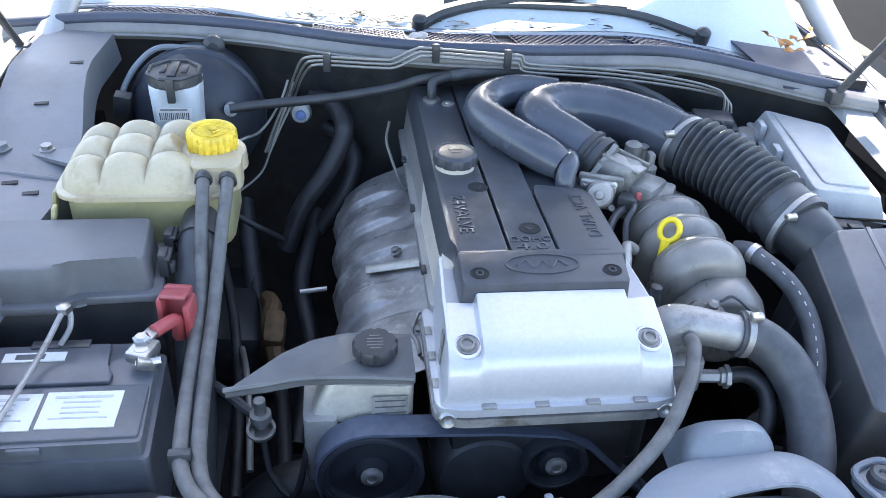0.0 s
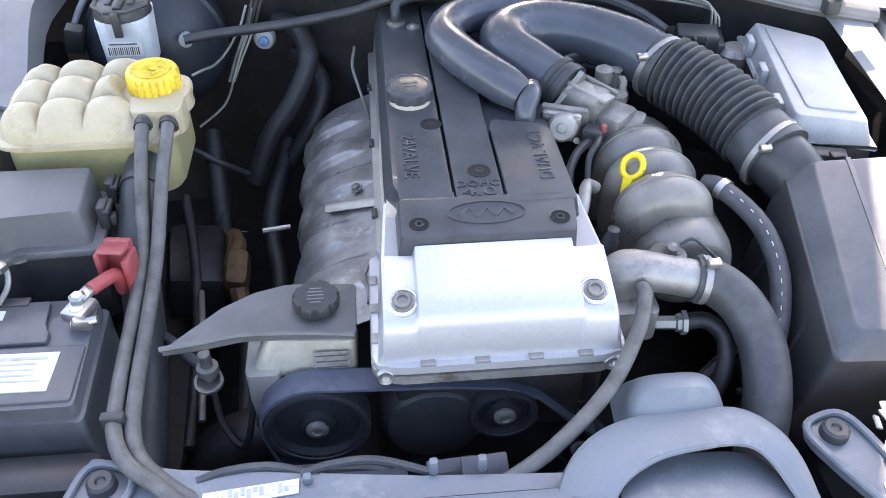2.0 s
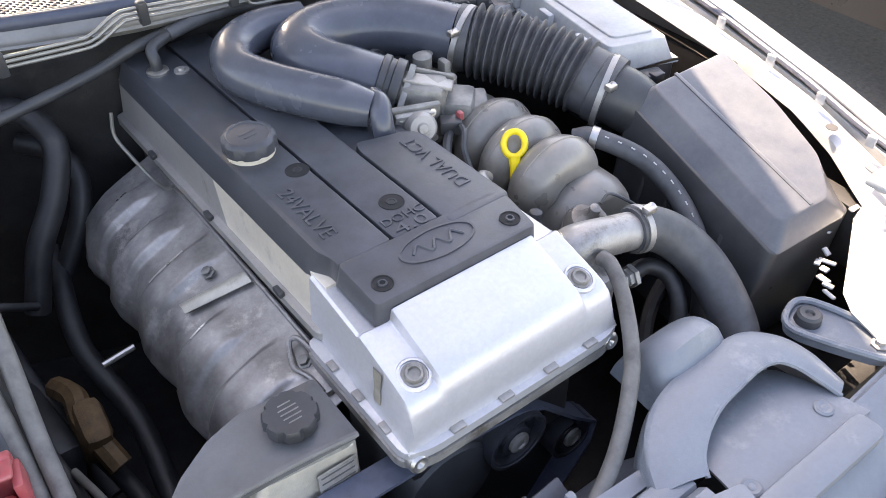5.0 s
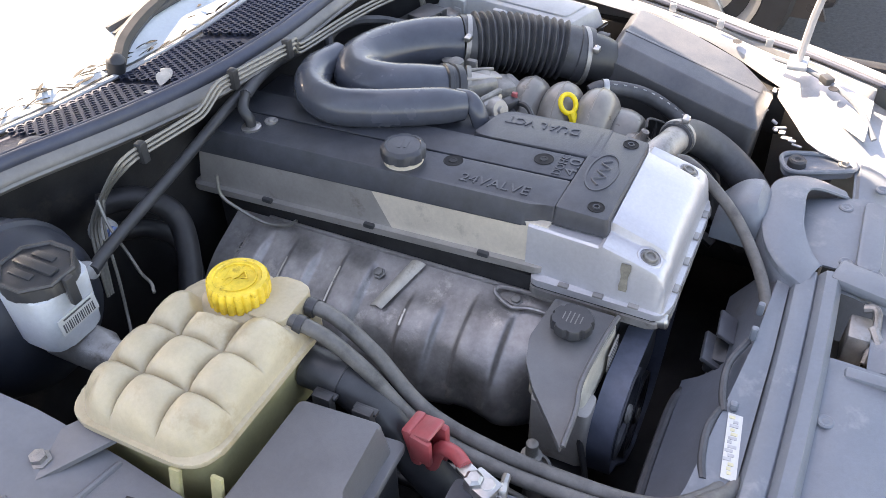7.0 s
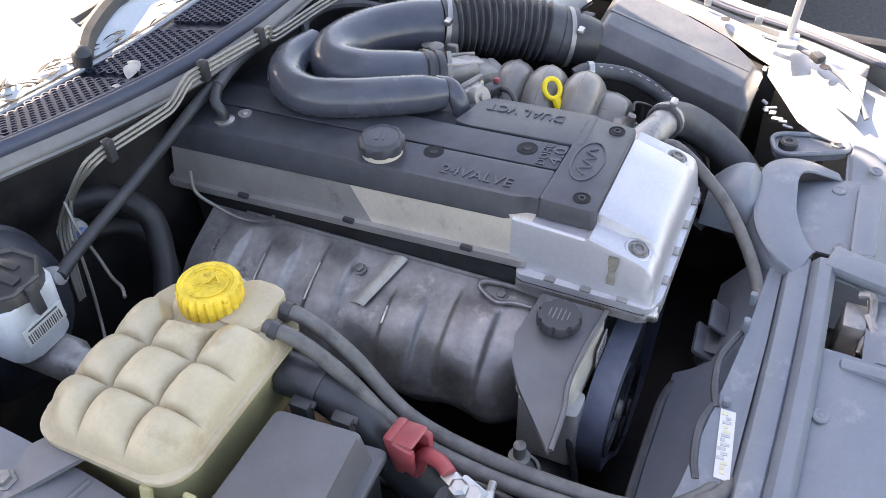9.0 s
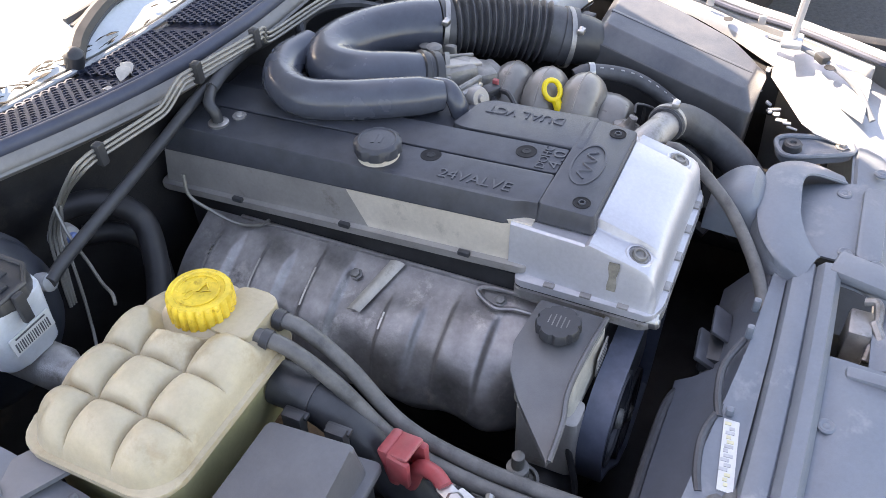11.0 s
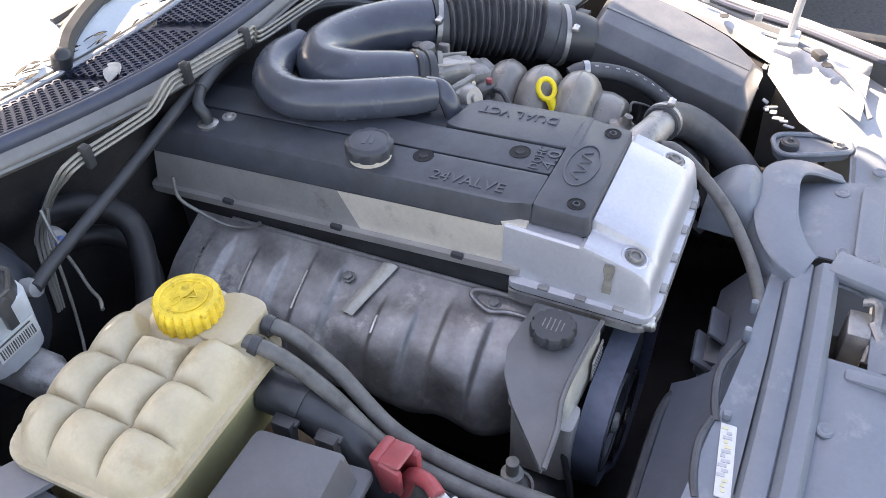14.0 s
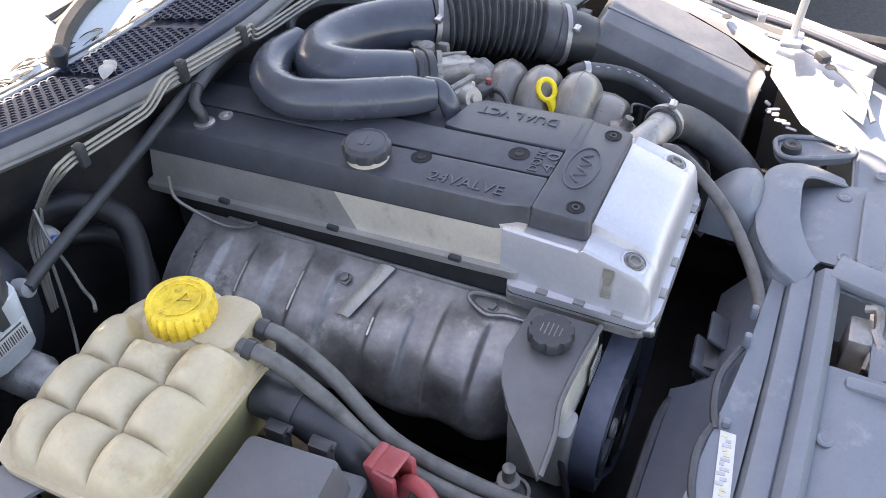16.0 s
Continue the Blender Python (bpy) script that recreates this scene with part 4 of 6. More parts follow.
part("bracket_rim", tube([(-0.135, 0.118, 0.760), (-0.133, 0.164, 0.760), (-0.136, 0.200, 0.759), (-0.145, 0.207, 0.756), (-0.152, 0.194, 0.750), (-0.158, 0.174, 0.747), (-0.152, 0.150, 0.749), (-0.151, 0.122, 0.749)], 0.0034, 8, 5), SHIELD, shield, "raised bright rim")
part("bracket_plate", prism(rounded([(-0.136, 0.118), (-0.136, 0.198), (-0.148, 0.198), (-0.154, 0.172), (-0.150, 0.118)], 0.004, 2), 0.742, lambda x, y: 0.753 + 0.30 * (x + 0.136), 0.001), SHIELD, shield)
part("lead_wire", tube([(-0.160, 0.685, 0.835), (-0.166, 0.679, 0.801), (-0.158, 0.655, 0.775), (-0.146, 0.620, 0.750), (-0.140, 0.58, 0.752), (-0.135, 0.56, 0.765)], 0.0028, 8), PIPE, shield, "bent steel lead")

# belt drive
drive = thing("belt_drive", (-0.1, -0.07, 0.6), "ribbed accessory belt running over black pulleys", "belt drive")


def pulley(c, r, hub, w=0.026):
    p = part("pulley", lathe([(0.002, 0.004), (hub * 0.55, 0.004), (hub * 0.6, 0.001), (hub, 0.0), (hub * 1.1, -0.008), (r * 0.80, -0.008), (r * 0.84, 0.002), (r * 0.90, 0.003), (r * 0.91, 0.0045), (r, 0.0045), (r, -w), (r * 0.5, -w)], c, (0, -1, 0), 40), PULLEY, drive, "black steel pulley")
    part("pulley_bolt", lathe([(0.014, 0), (0.014, 0.004), (0.0115, 0.006), (0.007, 0.0065), (0.006, 0.004), (0.001, 0.004)], (c[0], c[1] - 0.002, c[2]), (0, -1, 0), 22), GRIME, p, "grey centre bolt")


PB, PI = (-0.222, -0.022, 0.681), (0.011, -0.026, 0.686)
pulley(PB, 0.066, 0.020)
pulley(PI, 0.042, 0.020)
pulley((0.12, -0.014, 0.59), 0.035, 0.015)
pulley((-0.06, -0.014, 0.49), 0.075, 0.03)


def belt_loop():
    pts = []
    for a in lin(200, 90, 14):
        pts.append((PB[0] + 0.069 * math.cos(radians(a)), PB[2] + 0.069 * math.sin(radians(a))))
    pts += [(-0.15, 0.746), (-0.06, 0.741), (0.01, 0.732), (0.055, 0.708), (0.11, 0.645), (0.155, 0.60), (0.15, 0.56), (0.06, 0.43), (-0.06, 0.41), (-0.13, 0.45), (-0.22, 0.56), (-0.275, 0.61)]
    n = len(pts)
    verts = []
    for i, (x, z) in enumerate(pts):
        a, b = pts[i - 1], pts[(i + 1) % n]
        t = Vector((b[0] - a[0], 0, b[1] - a[1])).normalized()
        nn = Vector((-t.z, 0, t.x))
        for o in (0.0022, -0.0022):
            for y in (-0.024, 0.010):
                verts.append(Vector((x, y, z)) + nn * o)
    faces = []
    for i in range(n):
        j = (i + 1) % n
        for a, b in ((0, 1), (1, 3), (3, 2), (2, 0)):
            faces.append([i * 4 + a, i * 4 + b, j * 4 + b, j * 4 + a])
    return from_faces(verts, faces)


part("belt", belt_loop(), BELT, drive, "dark ribbed rubber belt")
part("tensioner_arm", prism(rounded([(-0.03, 0.0), (0.05, 0.0), (0.05, 0.03), (-0.03, 0.03)], 0.01), 0.62, 0.69, 0.006), BLACK, drive)

# power steering reservoir
ps = thing("power_steering_reservoir", (-0.22, 0.05, 0.70), "grey power steering reservoir with a black cap", "fluid reservoir")
part("shield_top", prism(rounded([(-0.398, 0.018), (-0.372, 0.040), (-0.330, 0.078), (-0.292, 0.102), (-0.250, 0.114), (-0.166, 0.108), (-0.166, 0.020), (-0.300, 0.028), (-0.345, 0.020)], 0.005, 2),
                         lambda x, y: 0.789 - 0.10 * max(0, -0.33 - x), lambda x, y: 0.799 - 0.10 * max(0, -0.33 - x), 0.002), PSTOP, ps, "dusty grey plastic top with a curved wing")
part("rim", tube([(-0.396, 0.016, 0.797), (-0.345, 0.018, 0.803), (-0.300, 0.026, 0.803), (-0.23, 0.024, 0.802), (-0.168, 0.018, 0.801)], 0.0035, 6, 6), PSTOP, ps)
part("body", prism(rounded([(-0.300, 0.020), (-0.168, 0.014), (-0.168, 0.10), (-0.290, 0.10)], 0.012), 0.735, 0.790, 0.006,
                   top=rounded([(-0.275, 0.026), (-0.168, 0.016), (-0.168, 0.10), (-0.275, 0.10)], 0.012)), STRAP, ps, "bright metal body")
part("leg", prism(rounded([(-0.305, 0.01), (-0.262, 0.01), (-0.262, 0.09), (-0.305, 0.09)], 0.01), 0.64, 0.745, 0.008), BAND, ps)
lb = part("label", box((-0.198, 0.0125, 0.762), (0.044, 0.002, 0.032), 0.0), BAND, ps, "worn square label")
for i in range(3):
    part("print_bar", box((-0.198, 0.0112, 0.773 - 0.010 * i), (0.038, 0.0006, 0.0018), 0.0), INK, lb)
cp = part("cap", lathe([(0.024, 0.0), (0.024, 0.004), (0.029, 0.006), (0.029, 0.016), (0.027, 0.0195), (0.001, 0.0195)], (-0.214, 0.068, 0.801), (0, 0, 1), 40,
                       lambda i, r, h: 1 - (0.10 if i % 5 == 0 and r > 0.0265 else 0)), BLACK, ps, "black fluted cap")
for i in range(5):
    part("print_bar", box((-0.214, 0.080 - 0.006 * i, 0.8207), (0.014 + 0.006 * (i in (1, 2, 3)), 0.0014, 0.0006), 0.0), GRIME, cp, "small print")
sw = thing("pressure_sensor", (-0.362, 0.063, 0.66), "steel pressure sensor with a wire", "sensor")
part("sensor_body", lathe([(0.009, -0.03), (0.009, 0.0), (0.014, 0.001), (0.014, 0.012), (0.008, 0.014), (0.008, 0.035), (0.005, 0.037)], (-0.362, 0.063, 0.700), (0, 0, 1), 14), GRIME, sw)
part("sensor_ring", lathe([(0.019, 0), (0.019, 0.005), (0.015, 0.005), (0.015, 0)], (-0.362, 0.055, 0.690), (0, -0.2, 1), 20), GRIME, sw)
part("wire", tube([(-0.362, 0.063, 0.66), (-0.35, 0.03, 0.63), (-0.32, 0.0, 0.625), (-0.30, 0.02, 0.70)], 0.0045, 8), DIMRUBBER, sw)


# ---- driver's side of the bay ----


tank = thing("coolant_tank", (-0.53, 0.38, 0.78), "cream plastic coolant expansion tank with a yellow cap", "coolant tank")
TX0, TX1, TY0, TY1, TZ = -0.652, -0.400, 0.310, 0.503, 0.891
part("lower_half", prism(rounded([(TX0 + 0.012, TY0 + 0.012), (TX1 - 0.012, TY0 + 0.012), (TX1 - 0.012, TY1 - 0.012), (TX0 + 0.012, TY1 - 0.012)], 0.035, 6), 0.80, TZ - 0.002, 0.004), TANKLOW, tank, "greenish lower half with coolant")
part("seam", prism(rounded([(TX0, TY0), (TX1, TY0), (TX1, TY1), (TX0, TY1)], 0.045, 8), TZ - 0.004, TZ + 0.004, 0.0025), TANK, tank, "moulded seam")


def pillows(u, v):
    """Top of the tank: three by three cushions between pressed grooves."""
    x, y = TX0 + 0.006 + (TX1 - TX0 - 0.012) * u, TY0 + 0.006 + (TY1 - TY0 - 0.012) * v
    edge = (1 - abs(2 * u - 1) ** 5.0) * (1 - abs(2 * v - 1) ** 5.0)
    w = u / 0.765
    gu = abs(math.sin(3 * math.pi * w)) ** 0.40 if w < 1 else 0.0
    gv = abs(math.sin(3 * math.pi * v)) ** 0.40 if w < 1 else 0.6
    k = 1 - abs(2 * u - 1) ** 8
    cx, cy = (TX0 + TX1) / 2, (TY0 + TY1) / 2
    r = 0.045
    # pull the four corners in to a round
    dx, dy = abs(x - cx) - ((TX1 - TX0) / 2 - 0.006 - r), abs(y - cy) - ((TY1 - TY0) / 2 - 0.006 - r)
    if dx > 0 and dy > 0:
        d = math.hypot(dx, dy)
        q = max(dx, dy) / d
        x = cx + math.copysign((TX1 - TX0) / 2 - 0.006 - r + dx * q, x - cx)
        y = cy + math.copysign((TY1 - TY0) / 2 - 0.006 - r + dy * q, y - cy)
    seat = min(1, max(0, (math.hypot(x + 0.440, y - 0.413) - 0.043) / 0.014))
    return (x, y, TZ + 0.003 + (0.024 - 0.002 * (1 - seat)) * max(0, edge) ** 0.45 + 0.026 * seat * gu * gv * max(0, edge) ** 0.5)


part("upper_half", sheet(pillows, lin(0, 1, 64), lin(0, 1, 58), 0.002), TANK, tank, "cushioned cream top")
CC = (-0.440, 0.413)
part("filler_neck", lathe([(0.050, -0.03), (0.048, -0.006), (0.044, -0.002), (0.036, 0.0)], (*CC, 0.922), (0, 0, 1), 32), TANK, tank)
yc = part("cap", lathe([(0.033, -0.014), (0.0372, -0.012), (0.0375, 0.002), (0.0368, 0.018), (0.0345, 0.0215), (0.029, 0.0222), (0.028, 0.0205), (0.001, 0.0205)], (*CC, 0.928), (0.03, -0.03, 1), 88,
                       lambda i, r, h: 1 - (0.075 if i % 4 == 0 and r > 0.0355 else 0)), YELLOW, tank, "ribbed yellow cap with worn print")
part("print_mark", merge(oval((CC[0], CC[1], 0.9487), 0.0245, 0.0245, 0.0018, 0.0012), tube([(CC[0] + 0.013, CC[1] - 0.002, 0.9495), (CC[0] + 0.004, CC[1] - 0.013, 0.9495), (CC[0] - 0.003, CC[1] - 0.001, 0.9495), (CC[0] + 0.013, CC[1] - 0.002, 0.9495)], 0.0014, 6, 1, smooth=False),
                         oval((CC[0] - 0.010, CC[1] + 0.005, 0.9487), 0.008, 0.0045, 0.0014, 0.0012), box((CC[0] - 0.002, CC[1] + 0.014, 0.9492), (0.018, 0.0024, 0.0012), 0, (0, 0, 15))), YELLOW, yc)
part("outlet_block", prism(rounded([(-0.466, 0.338), (-0.394, 0.338), (-0.394, 0.395), (-0.466, 0.395)], 0.018, 5), 0.885, 0.925, 0.012, 4), TANK, tank)
for x, y, z in ((-0.446, 0.345, 0.914), (-0.413, 0.348, 0.911)):
    part("spigot", lathe([(0.009, -0.005), (0.009, 0.012), (0.0115, 0.013), (0.0115, 0.020)], (x, y, z), (0.15, -1, -0.45), 14), BLACK, tank)
part("bracket", prism(rounded([(-0.735, 0.475), (-0.640, 0.425), (-0.630, 0.475), (-0.70, 0.515)], 0.006), 0.878, 0.884, 0.002), UNDER, tank, "grey bolted bracket")
part("bracket_bolt", lathe([(0.013, 0), (0.013, 0.002), (0.009, 0.003), (0.009, 0.009), (0.003, 0.010)], (-0.702, 0.482, 0.884), (0, 0, 1), 6), ALLOY, tank)
part("leg", merge(box((-0.662, 0.345, 0.845), (0.006, 0.014, 0.09), 0.002, (0, 12, 0)), box((-0.652, 0.300, 0.845), (0.006, 0.014, 0.09), 0.002, (0, 12, 0))), TANKLOW, tank)

fuse = thing("fuse_box", (-0.61, 0.22, 0.74), "black plastic fuse box with a dusty lid", "fuse box")
part("lid", prism(rounded([(-0.790, 0.290), (-0.510, 0.290), (-0.500, 0.180), (-0.595, 0.180), (-0.615, 0.160), (-0.790, 0.160)], 0.008, 2), 0.825, 0.876, 0.005, 3,
                  top=rounded([(-0.785, 0.287), (-0.514, 0.287), (-0.506, 0.186), (-0.600, 0.186), (-0.620, 0.166), (-0.785, 0.166)], 0.008, 2)), FUSE, fuse, "dusty black lid")
part("lid_rim", prism(rounded([(-0.80, 0.298), (-0.498, 0.298), (-0.486, 0.170), (-0.590, 0.168), (-0.612, 0.148), (-0.80, 0.148)], 0.008, 2), 0.816, 0.828, 0.003), FUSE, fuse)
part("case", prism(rounded([(-0.79, 0.29), (-0.505, 0.29), (-0.494, 0.178), (-0.60, 0.176), (-0.62, 0.156), (-0.79, 0.156)], 0.008, 2), 0.70, 0.817, 0.004), BLACK, fuse)
for y in (0.275, 0.222):
    part("latch", merge(box((-0.490, y, 0.845), (0.012, 0.024, 0.035), 0.002), box((-0.484, y, 0.856), (0.010, 0.030, 0.006), 0.002), box((-0.480, y, 0.836), (0.008, 0.012, 0.016), 0.002)), BLACK, fuse)

bat = thing("battery", (-0.60, 0.03, 0.62), "black car battery with white labels", "battery")
part("case", prism(rounded([(-0.760, 0.115), (-0.478, 0.115), (-0.470, -0.065), (-0.760, -0.065)], 0.010), 0.64, 0.775, 0.006), BATT, bat)
part("top", prism(rounded([(-0.755, 0.110), (-0.484, 0.110), (-0.476, -0.060), (-0.755, -0.060)], 0.008), 0.775, 0.797, 0.004), BATT, bat, "dusty black battery top")
part("raised_strip", prism(rounded([(-0.75, 0.105), (-0.540, 0.105), (-0.536, 0.060), (-0.528, 0.052), (-0.528, 0.035), (-0.75, 0.035)], 0.004, 2), 0.796, 0.803, 0.002), BATT, bat)
part("front_strip", prism(rounded([(-0.75, 0.030), (-0.482, 0.030), (-0.480, -0.054), (-0.75, -0.054)], 0.004, 2), 0.796, 0.801, 0.002), BATT, bat)
for x0, x1 in ((-0.593, -0.508), (-0.700, -0.598)):
    lb = part("label", box(((x0 + x1) / 2, -0.010, 0.8018), (x1 - x0, 0.058, 0.0014), 0.0, (0, 0, -1)), LABEL, bat, "white battery label")
    for i in range(5):
        part("print_bar", box(((x0 + x1) / 2, 0.010 - 0.0085 * i, 0.8028), ((x1 - x0) * (0.75 if i in (0, 4) else 0.5), 0.0022 if i else 0.004, 0.0005), 0.0, (0, 0, -1)), PRINT, lb)
lb = part("badge", box((-0.625, 0.082, 0.8038), (0.072, 0.016, 0.0014), 0.0), LABEL, bat, "small white oval label")
part("print_bar", box((-0.630, 0.082, 0.8048), (0.034, 0.009, 0.0005), 0.0), INK, lb)
part("lead_post", lathe([(0.011, -0.01), (0.010, 0.022), (0.008, 0.024), (0.001, 0.024)], (-0.495, 0.068, 0.800), (0, 0, 1), 16), STEEL, bat)
part("terminal_clamp", merge(box((-0.495, 0.073, 0.815), (0.030, 0.036, 0.016), 0.004, (0, 0, -20)), lathe([(0.011, 0), (0.011, 0.010), (0.007, 0.013), (0.002, 0.013)], (-0.497, 0.083, 0.818), (0, 0, 1), 6),
                             box((-0.488, 0.052, 0.812), (0.024, 0.010, 0.016), 0.003, (0, 20, 15)), tube([(-0.500, 0.052, 0.812), (-0.470, 0.055, 0.815)], 0.005, 8, 2)), STEEL, bat, "corroded bright terminal clamp")
part("carry_tab", box((-0.600, -0.058, 0.790), (0.036, 0.012, 0.012), 0.002), BATT, bat)
red = thing("terminal_cover", (-0.47, 0.14, 0.80), "red plastic terminal cover tipped open beside the battery", "terminal cover")
part("hood", merge(box((-0.466, 0.166, 0.814), (0.036, 0.014, 0.056), 0.004, (-14, 0, -8)), box((-0.450, 0.152, 0.802), (0.010, 0.034, 0.060), 0.003, (0, 0, -8)), box((-0.484, 0.154, 0.820), (0.008, 0.028, 0.040), 0.003, (0, 0, -8)),
                   box((-0.467, 0.154, 0.840), (0.034, 0.028, 0.006), 0.003, (-14, 0, -8))), RED, red)
part("cable", tube([(-0.468, 0.150, 0.775), (-0.466, 0.138, 0.810), (-0.474, 0.115, 0.822), (-0.486, 0.098, 0.824)], 0.009, 10), RED, red, "red cable")
part("lug", box((-0.490, 0.092, 0.824), (0.018, 0.026, 0.006), 0.002, (0, 0, -25)), STEEL, red, "bright cable lug")
hd = thing("battery_clamp", (-0.63, 0.10, 0.80), "steel hold-down rod hooked over the battery", "battery clamp")
part("rod", tube([(-0.596, 0.128, 0.838), (-0.598, 0.118, 0.838), (-0.61, 0.07, 0.822), (-0.625, 0.0, 0.812), (-0.645, -0.075, 0.80), (-0.655, -0.10, 0.78)], 0.0036, 8), ALLOY, hd)
part("hook", tube([(-0.600, 0.100, 0.806), (-0.590, 0.118, 0.820), (-0.592, 0.132, 0.836), (-0.602, 0.124, 0.842)], 0.0036, 8), ALLOY, hd)
part("foot", box((-0.600, 0.105, 0.803), (0.07, 0.014, 0.004), 0.001), BLACK, hd)
part("nut", lathe([(0.010, 0), (0.010, 0.008), (0.006, 0.010)], (-0.596, 0.128, 0.838), (0, 0, 1), 6), STEEL, hd)
part("tray", box((-0.60, -0.100, 0.68), (0.30, 0.06, 0.12), 0.02), BLACK, bat, "dark battery tray")

# brake parts
bk = thing("brake_booster", (-0.52, 0.72, 0.82), "round dark brake booster on the firewall", "brake booster")
part("drum", lathe([(0.03, 0.138), (0.058, 0.133), (0.093, 0.113), (0.115, 0.080), (0.120, 0.050), (0.1255, 0.045), (0.1255, 0.033), (0.120, 0.028), (0.112, -0.03)], (-0.515, 0.80, 0.822), (0, -1, 0), 40), BOOSTER, bk)
part("master_cylinder", lathe([(0.028, -0.02), (0.028, 0.09), (0.022, 0.10), (0.018, 0.16), (0.01, 0.165)], (-0.52, 0.68, 0.82), (0, -1, 0), 20), ALLOY, bk, "grey cast master cylinder")
part("vacuum_valve", lathe([(0.010, 0), (0.012, 0.01), (0.012, 0.025), (0.007, 0.028)], (-0.445, 0.685, 0.865), (0.1, -1, 0.2), 14), CLEAR, bk, "pale one-way valve")
rs = thing("brake_fluid_reservoir", (-0.525, 0.64, 0.85), "white brake fluid reservoir with a black cap", "fluid reservoir")
part("bottle", prism(rounded([(-0.566, 0.602), (-0.488, 0.602), (-0.488, 0.680), (-0.566, 0.680)], 0.022, 5), 0.850, 0.935, 0.004,
                     top=rounded([(-0.568, 0.598), (-0.484, 0.598), (-0.484, 0.684), (-0.568, 0.684)], 0.022, 5)), WHITE, rs, "white plastic bottle")
OCT = [(-0.527 + 0.049 * math.cos(radians(22.5 + 45 * k)), 0.640 + 0.051 * math.sin(radians(22.5 + 45 * k))) for k in range(8)]
cp = part("cap", prism(rounded(OCT, 0.012, 3), 0.934, 0.952, 0.004, 3, top=rounded([(-0.527 + (x + 0.527) * 0.93, 0.640 + (y - 0.640) * 0.93) for x, y in OCT], 0.012, 3)), BLACK, rs, "black eight-sided cap")
part("cap_rim", tube([(-0.527 + (x + 0.527) * 0.90, 0.640 + (y - 0.640) * 0.90, 0.9525) for x, y in OCT + OCT[:1]], 0.0032, 6, 2, smooth=False), BLACK, cp)
part("cap_ridge", merge(box((-0.527, 0.640, 0.9535), (0.014, 0.062, 0.006), 0.002), box((-0.545, 0.645, 0.9525), (0.010, 0.034, 0.004), 0.0015), box((-0.509, 0.645, 0.9525), (0.010, 0.034, 0.004), 0.0015)), BLACK, cp)
part("cap_clip", box((-0.527, 0.590, 0.934), (0.013, 0.008, 0.040), 0.002), BLACK, cp)
lb = part("label", box((-0.527, 0.5975, 0.890), (0.058, 0.002, 0.024), 0.0, (-3, 0, 0)), LABEL, rs, "white barcode label")
for i in range(16):
    part("print_bar", box((-0.551 + 0.0031 * i, 0.5963, 0.887), (0.0012 + 0.0008 * (i % 3 == 0), 0.0006, 0.013), 0.0, (-3, 0, 0)), INK, lb)
part("print_bar", box((-0.527, 0.5962, 0.899), (0.044, 0.0006, 0.002), 0.0), INK, lb)
vh = thing("vacuum_hose", (-0.25, 0.72, 0.87), "long black vacuum hose along the firewall", "hose")
part("hose", tube([(-0.445, 0.66, 0.872), (-0.40, 0.672, 0.874), (-0.27, 0.695, 0.878), (-0.16, 0.705, 0.892), (-0.10, 0.70, 0.912), (-0.02, 0.705, 0.922)], 0.0088, 10), BLACK, vh)
bl = thing("blue_cap_valve", (-0.35, 0.72, 0.82), "small white valve with a blue centre on the firewall", "valve")
part("valve", lathe([(0.020, 0), (0.021, 0.012), (0.017, 0.025), (0.008, 0.028)], (-0.326, 0.785, 0.812), (0, -1, 0.2), 20), CLEAR, bl)
part("centre", lathe([(0.010, 0), (0.009, 0.006), (0.003, 0.008)], (-0.326, 0.757, 0.816), (0, -1, 0.2), 14), BLUE, bl, "blue centre")
hh = thing("heater_hoses", (-0.27, 0.70, 0.7), "two thick black heater hoses dropping beside the engine", "hose")
part("hose", tube([(-0.30, 0.80, 0.835), (-0.262, 0.755, 0.838), (-0.244, 0.705, 0.805), (-0.275, 0.67, 0.745), (-0.325, 0.645, 0.68), (-0.36, 0.62, 0.60)], 0.0185, 14), DIMRUBBER, hh)
part("hose", tube([(-0.28, 0.80, 0.77), (-0.245, 0.77, 0.76), (-0.225, 0.735, 0.73), (-0.245, 0.70, 0.68), (-0.30, 0.68, 0.60)], 0.016, 14), DIMRUBBER, hh)
wl = thing("wiring_loom", (-0.62, 0.72, 0.9), "dark wiring loom with a plug near the reservoir", "wiring")
part("loom", tube([(-0.485, 0.79, 0.935), (-0.52, 0.775, 0.942), (-0.575, 0.765, 0.945), (-0.612, 0.745, 0.92), (-0.635, 0.72, 0.885), (-0.64, 0.70, 0.86)], 0.0055, 8), GREY, wl)
part("plug", box((-0.636, 0.70, 0.862), (0.030, 0.024, 0.050), 0.004, (10, 12, 0)), BLACK, wl)
part("grommet", lathe([(0.020, 0), (0.020, 0.012), (0.010, 0.02)], (-0.48, 0.80, 0.94), (0, -1, 0), 16), BLACK, wl)

# steel pipes along the firewall
def fore(p):
    """The pipes leave the firewall and pass nearer to the engine."""
    d = float(np.interp(p[0], (-0.275, 0.04, 0.25, 0.47), (0.0, 0.052, 0.052, 0.03)))
    return (p[0] - (p[0] + 0.25) / 1.46 * d, p[1] - d, p[2] + 0.37 * d)


